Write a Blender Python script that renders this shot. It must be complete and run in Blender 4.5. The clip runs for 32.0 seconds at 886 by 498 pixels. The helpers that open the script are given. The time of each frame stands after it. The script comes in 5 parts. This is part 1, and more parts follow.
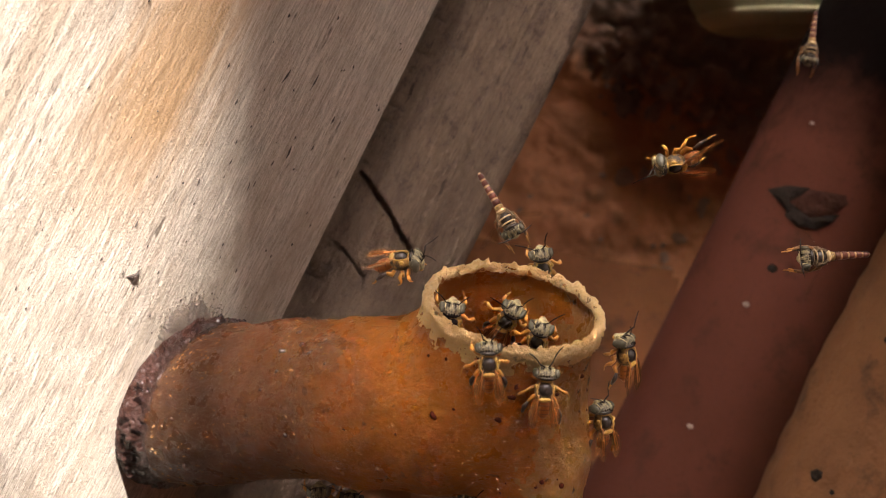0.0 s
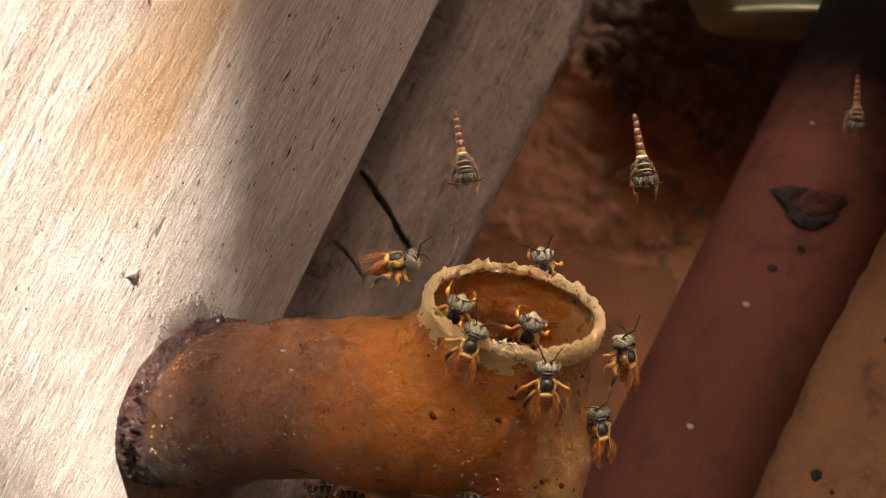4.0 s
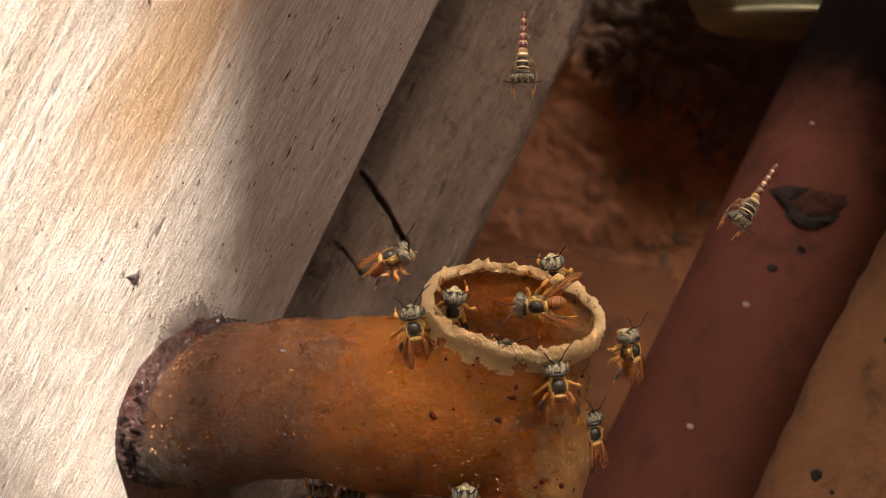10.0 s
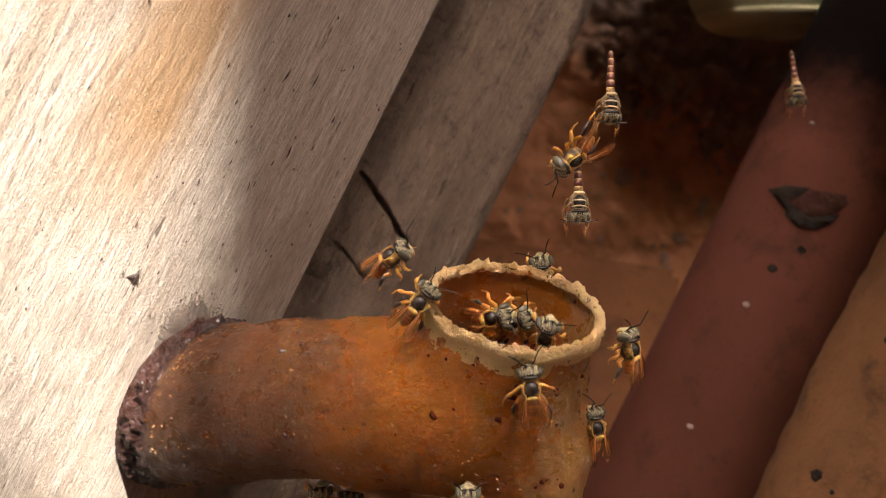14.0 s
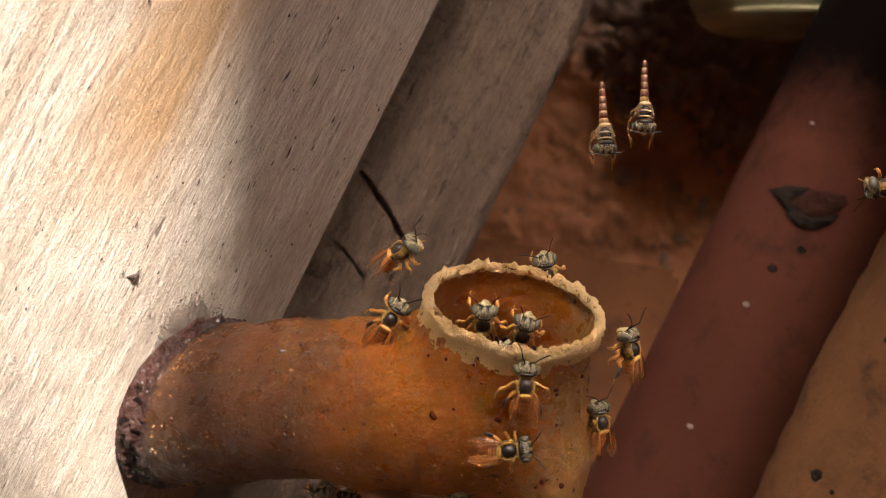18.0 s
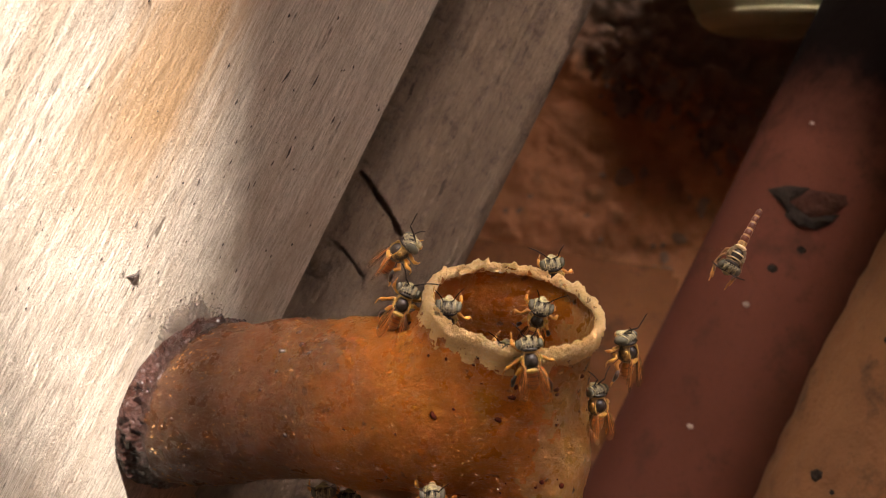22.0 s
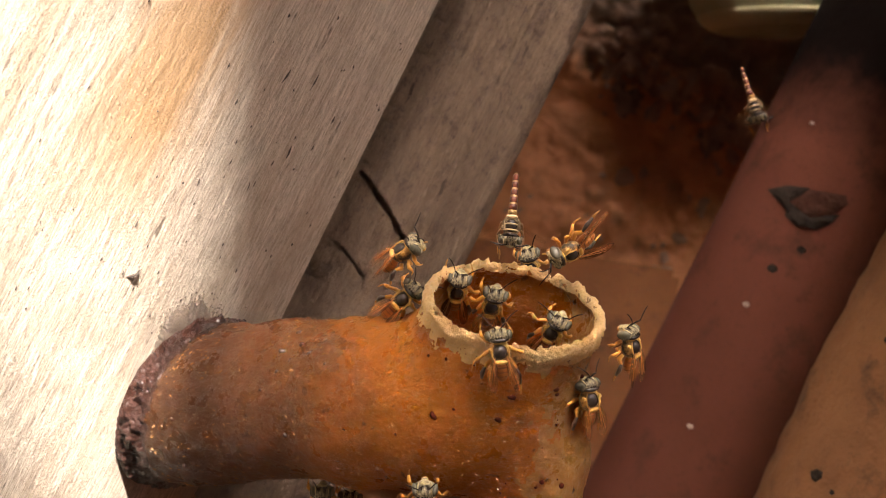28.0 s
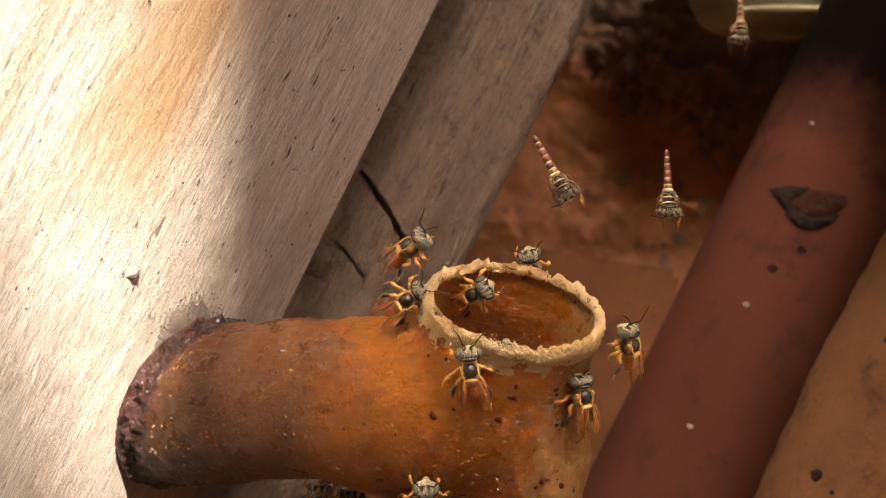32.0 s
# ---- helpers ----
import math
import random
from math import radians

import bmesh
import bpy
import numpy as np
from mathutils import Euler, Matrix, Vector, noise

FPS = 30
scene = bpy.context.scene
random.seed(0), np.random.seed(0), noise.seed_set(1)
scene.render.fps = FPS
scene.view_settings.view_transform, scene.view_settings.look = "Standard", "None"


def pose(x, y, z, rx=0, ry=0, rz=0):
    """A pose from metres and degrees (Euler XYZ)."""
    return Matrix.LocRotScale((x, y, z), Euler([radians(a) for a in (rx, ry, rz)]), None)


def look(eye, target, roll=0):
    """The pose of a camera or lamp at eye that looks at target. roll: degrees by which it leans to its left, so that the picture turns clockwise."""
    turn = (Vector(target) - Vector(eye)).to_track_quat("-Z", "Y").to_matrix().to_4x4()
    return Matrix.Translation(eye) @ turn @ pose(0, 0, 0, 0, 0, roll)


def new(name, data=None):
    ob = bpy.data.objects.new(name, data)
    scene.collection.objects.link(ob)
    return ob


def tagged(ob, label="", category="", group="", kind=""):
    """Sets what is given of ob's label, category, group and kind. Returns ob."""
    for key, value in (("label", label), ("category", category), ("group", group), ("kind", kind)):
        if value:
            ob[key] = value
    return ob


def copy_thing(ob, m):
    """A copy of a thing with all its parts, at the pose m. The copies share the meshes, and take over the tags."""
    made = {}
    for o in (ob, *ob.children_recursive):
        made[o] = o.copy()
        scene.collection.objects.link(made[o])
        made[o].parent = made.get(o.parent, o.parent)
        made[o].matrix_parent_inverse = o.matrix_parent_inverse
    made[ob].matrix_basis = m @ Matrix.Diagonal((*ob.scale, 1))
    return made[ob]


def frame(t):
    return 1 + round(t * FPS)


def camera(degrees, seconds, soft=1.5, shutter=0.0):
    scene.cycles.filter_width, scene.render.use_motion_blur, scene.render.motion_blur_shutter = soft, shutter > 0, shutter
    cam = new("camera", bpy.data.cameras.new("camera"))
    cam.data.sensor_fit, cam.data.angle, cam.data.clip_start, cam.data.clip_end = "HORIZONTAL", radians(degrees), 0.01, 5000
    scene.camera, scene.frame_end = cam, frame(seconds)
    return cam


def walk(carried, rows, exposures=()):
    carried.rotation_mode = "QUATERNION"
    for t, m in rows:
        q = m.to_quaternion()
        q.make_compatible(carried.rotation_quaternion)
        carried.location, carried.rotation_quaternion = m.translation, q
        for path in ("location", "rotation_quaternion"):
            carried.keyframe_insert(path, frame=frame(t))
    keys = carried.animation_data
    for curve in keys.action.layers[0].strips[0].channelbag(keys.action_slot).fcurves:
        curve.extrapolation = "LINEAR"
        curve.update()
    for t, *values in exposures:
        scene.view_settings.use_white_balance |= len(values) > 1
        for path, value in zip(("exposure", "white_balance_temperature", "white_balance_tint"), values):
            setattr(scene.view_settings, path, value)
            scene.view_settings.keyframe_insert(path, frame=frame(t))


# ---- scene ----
# Everything is laid out in millimetres in an upright site frame (x right, y away, z up along the picture),
# turned into the world by SITE so that the hive wall and the posts stand plumb.
MM = 0.001
LEAN = 26.3
SITE = Matrix.Rotation(radians(-LEAN), 4, "Y")

cam = camera(29.3, 32.0, soft=1.0)
STAND = look((0, -0.1, 0), (0, 0, 0), LEAN)
cam.data.dof.use_dof, cam.data.dof.focus_distance, cam.data.dof.aperture_fstop = True, 0.103, 95
walk(cam, [(0, STAND), (32, STAND)], [(t, e + 0.36, 6230 + 0.45 * (k - 6500), 12) for t, e, k in ((0, 2.55, 6500), (3, 2.55, 6500), (6, 2.5, 6500), (9, 2.42, 6600), (10, 2.45, 6700), (11, 2.6, 6700), (12, 2.45, 6700), (14, 2.6, 6800), (17, 2.7, 6900), (18, 2.5, 6900), (19, 2.5, 6900), (23, 2.6, 7100), (25, 2.5, 7200), (28, 2.9, 7300), (30, 2.85, 7500), (32, 2.88, 7600))])

# ---- light ----
SUN_SITE = Vector((0.104, -0.74, 0.662)).normalized()
SUN_WAY = SITE.to_3x3() @ SUN_SITE
world = bpy.data.worlds.new("sky")
scene.world = world
world.use_nodes = True
sky = world.node_tree.nodes.new("ShaderNodeTexSky")
sky.sky_type, sky.sun_disc = "NISHITA", False
sky.air_density, sky.dust_density, sky.ozone_density = 0.12, 8.0, 0.1
sky.sun_elevation = math.asin(SUN_WAY.z)
sky.sun_rotation = math.atan2(SUN_WAY.x, SUN_WAY.y)
world.node_tree.links.new(sky.outputs["Color"], world.node_tree.nodes["Background"].inputs["Color"])
world.node_tree.nodes["Background"].inputs["Strength"].default_value = 0.058
sun = new("sun", bpy.data.lights.new("sun", "SUN"))
sun.data.energy, sun.data.angle, sun.data.color = 5.0, radians(0.8), (1.0, 0.98, 0.95)
sun.matrix_world = look(SUN_WAY, (0, 0, 0))
scene.view_settings.use_white_balance = True
scene.view_settings.white_balance_temperature, scene.view_settings.white_balance_tint = 7400, 14

# ---- materials ----
def material(name, rough=0.6, metal=0.0, coat=0.0, sss=0.0, sss_mm=(1.0, 0.4, 0.15), spec=0.5, alpha=1.0, trans=0.0):
    m = bpy.data.materials.new(name)
    m.use_nodes = True
    b = m.node_tree.nodes["Principled BSDF"]
    b.inputs["Roughness"].default_value, b.inputs["Metallic"].default_value = rough, metal
    b.inputs["Coat Weight"].default_value, b.inputs["Specular IOR Level"].default_value = coat, spec
    b.inputs["Subsurface Weight"].default_value = sss
    b.inputs["Subsurface Radius"].default_value = sss_mm
    b.inputs["Subsurface Scale"].default_value = MM
    b.inputs["Alpha"].default_value = alpha
    b.inputs["Transmission Weight"].default_value = trans
    return m, m.node_tree, b


def put(tree, kind, links=(), **values):
    """A node of that kind; values set its inputs (by name, spaces as _) or its settings; links: (input, socket)."""
    n = tree.nodes.new(kind)
    for socket, source in links:
        tree.links.new(source, n.inputs[socket])
    for key, value in values.items():
        n.inputs[key.replace("_", " ")].default_value = value
    return n


def ramp(tree, source, stops):
    n = tree.nodes.new("ShaderNodeValToRGB")
    while len(n.color_ramp.elements) < len(stops):
        n.color_ramp.elements.new(0.5)
    for e, (p, c) in zip(n.color_ramp.elements, stops):
        e.position, e.color = p, (*c, 1) if len(c) == 3 else c
    tree.links.new(source, n.inputs["Fac"])
    return n.outputs["Color"]


def blend(tree, a, b, fac, how="MIX"):
    n = tree.nodes.new("ShaderNodeMix")
    n.data_type, n.blend_type = "RGBA", how
    for i, v in ((0, fac), (6, a), (7, b)):
        if hasattr(v, "links"):
            tree.links.new(v, n.inputs[i])
        else:
            n.inputs[i].default_value = v if i == 0 else (*v, 1)
    return n.outputs[2]


def coords(tree, scale=(1, 1, 1), turn=(0, 0, 0)):
    """Object coordinates in millimetres, stretched by scale."""
    c = tree.nodes.new("ShaderNodeTexCoord")
    p = tree.nodes.new("ShaderNodeMapping")
    tree.links.new(c.outputs["Object"], p.inputs["Vector"])
    p.inputs["Scale"].default_value = [1000 * s for s in scale]
    p.inputs["Rotation"].default_value = [radians(a) for a in turn]
    return p.outputs["Vector"]


def noise_at(tree, where, scale, detail=4.0, rough=0.6, bend=0.0):
    return put(tree, "ShaderNodeTexNoise", [("Vector", where)], Scale=scale, Detail=detail, Roughness=rough, Distortion=bend).outputs["Fac"]


def bump(tree, b, height, mm, strength=1.0):
    n = put(tree, "ShaderNodeBump", [("Height", height)], Strength=strength, Distance=mm * MM)
    old = b.inputs["Normal"].links
    if old:
        tree.links.new(old[0].from_socket, n.inputs["Normal"])
    tree.links.new(n.outputs["Normal"], b.inputs["Normal"])


def wood(name, light, dark, stain, speck=0.3, relief=0.2, grime=0.0, streak=None):
    """Weathered planed board; the grain runs along the object's z."""
    m, t, b = material(name, rough=0.8, spec=0.25)
    fine = noise_at(t, coords(t, (1, 1, 0.08)), 6.5, 6, 0.75)
    broad = noise_at(t, coords(t, (1, 1, 0.06)), 0.30, 4, 0.6, 0.5)
    blot = noise_at(t, coords(t), 0.10, 5, 0.65)
    fleck = noise_at(t, coords(t, (1, 1, 0.30)), 1.3, 2, 0.5)
    pore = noise_at(t, coords(t, (1, 1, 0.12)), 9.0, 3, 0.6)
    fuzz = noise_at(t, coords(t), 6.0, 4, 0.7)
    col = ramp(t, fine, [(0.30, dark), (0.60, light)])
    col = blend(t, col, stain, ramp(t, broad, [(0.48, (0, 0, 0)), (0.72, (0.75, 0.75, 0.75))]))
    col = blend(t, col, [c * 0.6 for c in stain], ramp(t, blot, [(0.52, (0, 0, 0)), (0.75, (0.55, 0.55, 0.55))]))
    col = blend(t, col, [c * 0.5 for c in dark], ramp(t, pore, [(0.58, (0, 0, 0)), (0.68, (0.6, 0.6, 0.6))]))
    col = blend(t, col, (0.07, 0.045, 0.03), ramp(t, fleck, [(0.69, (0, 0, 0)), (0.75, (min(1, speck * 2.2),) * 3)]))
    col = blend(t, col, dark, ramp(t, fuzz, [(0.50, (0, 0, 0)), (0.72, (0.5, 0.5, 0.5))]))
    if streak:
        # a tawny streak along the grain: from x, to x, colour
        side = put(t, "ShaderNodeSeparateXYZ", [("Vector", coords(t))]).outputs["X"]
        wide = t.nodes.new("ShaderNodeMath")
        wide.operation = "MULTIPLY_ADD"
        t.links.new(noise_at(t, coords(t, (1, 1, 0.12)), 0.8, 5, 0.75), wide.inputs[0])
        wide.inputs[1].default_value = 9.0
        t.links.new(side, wide.inputs[2])
        band = ramp(t, put(t, "ShaderNodeMapRange", [("Value", wide.outputs[0])], From_Min=streak[0] + 2.5, From_Max=streak[1] + 6.5).outputs["Result"], [(0.0, (0, 0, 0)), (0.35, (0.75, 0.75, 0.75)), (0.6, (0.9, 0.9, 0.9)), (1.0, (0, 0, 0))])
        up = put(t, "ShaderNodeSeparateXYZ", [("Vector", coords(t))]).outputs["Z"]
        band = blend(t, (0, 0, 0), band, put(t, "ShaderNodeMapRange", [("Value", up)], From_Min=-10.0, From_Max=-1.0).outputs["Result"])
        col = blend(t, col, streak[2], band)
    if grime:
        dirt = noise_at(t, coords(t, (1, 1, 0.7)), 0.8, 6, 0.78)
        col = blend(t, col, (0.09, 0.06, 0.045), ramp(t, dirt, [(0.50, (0, 0, 0)), (0.66, (grime,) * 3)]))
    t.links.new(col, b.inputs["Base Color"])
    bump(t, b, fine, relief)
    bump(t, b, fuzz, relief * 0.5)
    bump(t, b, fleck, -relief * 0.5)
    return m


WOOD_PALE = wood("planed_pine", (0.83, 0.69, 0.535), (0.32, 0.215, 0.14), (0.46, 0.325, 0.21), 0.35, 0.5, 0.0, (-25.9, -16.7, (0.42, 0.225, 0.088)))
WOOD_GREY = wood("weathered_wood", (0.26, 0.18, 0.118), (0.165, 0.11, 0.07), (0.115, 0.075, 0.05), 0.6, 0.35, 0.8)
CRACK = wood("dark_wood", (0.10, 0.07, 0.05), (0.06, 0.04, 0.03), (0.05, 0.035, 0.025), 0.2)


def earth(name, a, b_, dark, rough=0.8, scale=0.10, gloss=0.3, relief=0.5, over=None):
    """Stained fired clay, paint or dirt: two tones, dark blotches and pits."""
    m, t, b = material(name, rough=rough, spec=gloss)
    big = noise_at(t, coords(t), scale, 5, 0.6, 0.3)
    mid = noise_at(t, coords(t), scale * 3.1, 4, 0.65)
    fine = noise_at(t, coords(t), 2.5, 4, 0.7)
    col = blend(t, a, b_, ramp(t, big, [(0.38, (0, 0, 0)), (0.62, (1, 1, 1))]))
    col = blend(t, col, dark, ramp(t, mid, [(0.55, (0, 0, 0)), (0.72, (0.85, 0.85, 0.85))]))
    col = blend(t, col, dark, ramp(t, fine, [(0.55, (0, 0, 0)), (0.80, (0.5, 0.5, 0.5))]))
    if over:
        # a second coat above a ragged level (low, high, colour): bank soil, painted post shade
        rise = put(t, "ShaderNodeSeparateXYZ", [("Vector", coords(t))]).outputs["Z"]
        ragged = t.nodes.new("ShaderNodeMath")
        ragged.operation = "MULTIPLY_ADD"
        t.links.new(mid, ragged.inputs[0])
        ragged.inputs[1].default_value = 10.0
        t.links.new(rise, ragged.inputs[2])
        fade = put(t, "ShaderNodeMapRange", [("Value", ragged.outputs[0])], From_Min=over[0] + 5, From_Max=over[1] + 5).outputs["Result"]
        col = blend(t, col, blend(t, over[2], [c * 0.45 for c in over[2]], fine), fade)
    t.links.new(col, b.inputs["Base Color"])
    bump(t, b, mid, relief)
    bump(t, b, fine, relief * 0.2)
    return m


CLAY = earth("stained_red_clay", (0.42, 0.17, 0.11), (0.32, 0.14, 0.09), (0.05, 0.032, 0.024), 0.85, 0.075, 0.2, 0.9)
BANK = earth("red_clay_under_soil", (0.54, 0.225, 0.10), (0.44, 0.19, 0.085), (0.22, 0.115, 0.065), 0.9, 0.075, 0.2, 0.9, (23.0, 29.0, (0.34, 0.225, 0.155)))
CLAY_TAN = earth("tan_clay", (0.32, 0.13, 0.05), (0.25, 0.105, 0.045), (0.11, 0.055, 0.035), 0.85, 0.08, 0.2, 0.3)
# near-black fade up the post: shade at its top put into the colour
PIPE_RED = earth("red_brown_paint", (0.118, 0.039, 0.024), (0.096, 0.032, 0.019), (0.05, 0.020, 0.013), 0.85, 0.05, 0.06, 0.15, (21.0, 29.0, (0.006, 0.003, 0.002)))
POST_TAN = earth("brown_bark", (0.24, 0.108, 0.042), (0.18, 0.08, 0.032), (0.07, 0.034, 0.018), 0.8, 0.09, 0.25, 0.5)
STONE_GREEN = earth("greenish_stoneware", (0.52, 0.48, 0.28), (0.42, 0.38, 0.21), (0.22, 0.20, 0.12), 0.85, 0.08, 0.15, 0.1)
STONE_PALE = earth("paler_stoneware", (0.62, 0.57, 0.34), (0.52, 0.47, 0.27), (0.30, 0.27, 0.16), 0.85, 0.08, 0.15, 0.1)
RUBBLE = earth("dark_crumbs", (0.34, 0.21, 0.14), (0.25, 0.15, 0.10), (0.09, 0.055, 0.038), 0.9, 0.2, 0.2, 0.8)
NEAR_BLACK = earth("near_black", (0.035, 0.024, 0.018), (0.02, 0.015, 0.012), (0.01, 0.008, 0.007), 0.95, 0.2, 0.1, 0.8)
GROUND = earth("trodden_earth", (0.075, 0.05, 0.035), (0.055, 0.038, 0.027), (0.03, 0.02, 0.015), 0.95, 0.03, 0.2, 1.0)
EARTH_WALL = earth("red_earth_wall", (0.24, 0.088, 0.045), (0.19, 0.07, 0.036), (0.08, 0.034, 0.02), 0.9, 0.02, 0.2, 0.8)
BARK_TORN = earth("torn_red_bark", (0.078, 0.030, 0.020), (0.058, 0.024, 0.016), (0.022, 0.011, 0.008), 0.9, 0.25, 0.1, 0.8)
DUST = earth("pale_dust", (0.36, 0.28, 0.23), (0.28, 0.22, 0.18), (0.2, 0.15, 0.12), 0.9)


def wax(name, light, mid, deep, rough=0.45, sss=0.45, spots=0.5, old=None, spec=0.35, coat=0.0):
    """Translucent cerumen with fibres, pits, pale crumbs and darker clouds; old: the browner wax of the first-built length."""
    m, t, b = material(name, rough=rough, sss=sss, sss_mm=(1.6, 0.5, 0.12), spec=spec)
    where = coords(t)
    cloud = noise_at(t, where, 0.24, 4, 0.55, 0.4)
    grit = noise_at(t, where, 4.0, 5, 0.75)
    fibre = noise_at(t, coords(t, (0.5, 1.6, 1.6)), 2.4, 5, 0.7, 1.2)
    pits = noise_at(t, where, 1.0, 2, 0.5)
    col = ramp(t, cloud, [(0.10, deep), (0.50, mid), (0.92, light)])
    col = blend(t, col, [min(1, c * 1.5) for c in light], ramp(t, fibre, [(0.56, (0, 0, 0)), (0.76, (0.4, 0.4, 0.4))]))
    if old:
        part_x = put(t, "ShaderNodeSeparateXYZ", [("Vector", where)]).outputs["X"]
        wobble = put(t, "ShaderNodeMapRange", [("Value", cloud)], From_Min=0.3, From_Max=0.7, To_Min=-1.2, To_Max=1.2).outputs["Result"]
        sway = t.nodes.new("ShaderNodeMath")
        sway.operation = "ADD"
        t.links.new(part_x, sway.inputs[0])
        t.links.new(wobble, sway.inputs[1])
        far = put(t, "ShaderNodeMapRange", [("Value", sway.outputs[0])], From_Min=-4.0, From_Max=-10.0).outputs["Result"]
        col = blend(t, col, blend(t, old[0], old[1], fibre), far)
        oldest = put(t, "ShaderNodeMapRange", [("Value", sway.outputs[0])], From_Min=-12.0, From_Max=-16.0).outputs["Result"]
        col = blend(t, col, [c * 0.55 for c in old[0]], oldest)
    col = blend(t, col, [c * 0.45 for c in deep], ramp(t, grit, [(0.58, (0, 0, 0)), (0.78, (0.5, 0.5, 0.5))]))
    col = blend(t, col, [c * 0.25 for c in deep], ramp(t, pits, [(0.67, (0, 0, 0)), (0.73, (spots,) * 3)]))
    t.links.new(col, b.inputs["Base Color"])
    gloss = ramp(t, noise_at(t, where, 0.6, 4, 0.7), [(0.40, (rough + 0.25,) * 3), (0.62, (rough * 0.5,) * 3)])
    t.links.new(gloss, b.inputs["Roughness"])
    bump(t, b, fibre, 0.4)
    bump(t, b, grit, 0.3)
    bump(t, b, pits, -0.15)
    if coat:
        # a patchy resin varnish, wrinkled finely
        shine = ramp(t, noise_at(t, where, 0.33, 4, 0.65), [(0.42, (coat * 0.15,) * 3), (0.62, (coat,) * 3)])
        t.links.new(shine, b.inputs["Coat Weight"])
        b.inputs["Coat Roughness"].default_value = 0.06
        wrinkle = put(t, "ShaderNodeBump", [("Height", noise_at(t, where, 2.4, 1.5, 0.5))], Strength=1.0, Distance=0.26 * MM)
        t.links.new(wrinkle.outputs["Normal"], b.inputs["Coat Normal"])
    return m


WAX_AMBER = wax("amber_wax", (0.60, 0.212, 0.020), (0.49, 0.150, 0.011), (0.36, 0.096, 0.006), 0.34, 0.25, 0.7, ((0.18, 0.067, 0.023), (0.27, 0.100, 0.032)), coat=0.3, spec=0.25)
WAX_GLOSS = wax("wrinkled_glossy_wax", (0.32, 0.12, 0.036), (0.25, 0.092, 0.026), (0.18, 0.062, 0.017), 0.35, 0.15, 0.4, coat=0.5, spec=0.2)
WAX_RIM = wax("pale_wax_crust", (0.97, 0.74, 0.39), (0.92, 0.61, 0.26), (0.74, 0.40, 0.13), 0.55, 0.05, 0.9)
WAX_PALE = wax("pale_thin_wax", (0.56, 0.30, 0.10), (0.46, 0.21, 0.05), (0.32, 0.125, 0.02), 0.35, 0.3, 0.9, coat=0.5)
RESIN = wax("dark_resin", (0.075, 0.030, 0.020), (0.045, 0.017, 0.011), (0.018, 0.006, 0.004), 0.3, 0.02, spec=0.15, coat=1.0)
SMEAR = wax("brown_resin_film", (0.26, 0.19, 0.13), (0.18, 0.125, 0.085), (0.10, 0.065, 0.045), 0.6, 0.05)


def mottled(name, pale, dark, scale, rough=0.6):
    """Sharp pale and dark patches, as on a hairy head."""
    m, t, b = material(name, rough=rough)
    n = noise_at(t, coords(t), scale, 3, 0.6)
    t.links.new(ramp(t, n, [(0.42, dark), (0.50, [(a + c) / 2 for a, c in zip(pale, dark)]), (0.60, pale)]), b.inputs["Base Color"])
    bump(t, b, n, 0.04)
    return m


def plain(name, colour, rough=0.4, sss=0.0, spec=0.5, alpha=1.0, vary=0.35, scale=4.0, trans=0.0):
    m, t, b = material(name, rough=rough, sss=sss, spec=spec, alpha=alpha, trans=trans, sss_mm=(0.3, 0.15, 0.06))
    n = noise_at(t, coords(t), scale, 4, 0.65)
    t.links.new(blend(t, [c * (1 - vary) for c in colour], [min(1, c * (1 + vary)) for c in colour], n), b.inputs["Base Color"])
    bump(t, b, n, 0.02)
    return m


BEE_DARK = plain("dark_cuticle", (0.034, 0.024, 0.018), 0.26, vary=0.5)
BEE_GREY = mottled("grey_hairy_cuticle", (0.29, 0.235, 0.125), (0.045, 0.035, 0.02), 3.4)
BEE_HAIR = plain("pale_hair", (0.38, 0.30, 0.16), 0.7)
BEE_YELLOW = plain("yellow_cuticle", (0.58, 0.35, 0.075), 0.45, 0.15, vary=0.6)
BEE_FACE = mottled("pale_face", (0.56, 0.46, 0.22), (0.24, 0.18, 0.09), 5.0)
BEE_LEG = plain("amber_leg", (0.62, 0.28, 0.045), 0.35, 0.15, vary=0.5, scale=2.0)
BEE_ABDOMEN = plain("orange_abdomen", (0.38, 0.13, 0.025), 0.35, 0.2)
BEE_BAND = plain("red_brown_band", (0.11, 0.024, 0.010), 0.3)
BEE_PALE = plain("pale_band", (0.60, 0.44, 0.23), 0.4)
BEE_EYE = plain("olive_eye", (0.12, 0.11, 0.075), 0.22)
BEE_WING = plain("amber_wing", (0.56, 0.20, 0.04), 0.22, spec=0.6, alpha=0.32, vary=0.5)
BEE_WING_FAST = plain("beating_wing", (0.55, 0.24, 0.06), 0.4, spec=0.2, alpha=0.05, vary=0.2)
BEE_PADDLE = plain("black_paddle", (0.035, 0.016, 0.010), 0.3)
BEE_VEIN = plain("amber_vein", (0.40, 0.15, 0.03), 0.4)
BEE_LEG_DIM = plain("brown_leg", (0.26, 0.12, 0.04), 0.4)
BEE_GAP = plain("tan_gap", (0.42, 0.25, 0.11), 0.4)
BEE_RING = plain("brown_ring", (0.20, 0.06, 0.015), 0.35)
BEE_FLANK = mottled("amber_flank", (0.44, 0.25, 0.07), (0.05, 0.034, 0.018), 2.2, 0.5)
PIT = plain("dark_red_pit", (0.07, 0.013, 0.006), 0.9, spec=0.05)
DROP = plain("resin_drop", (0.10, 0.045, 0.03), 0.08, spec=0.9)
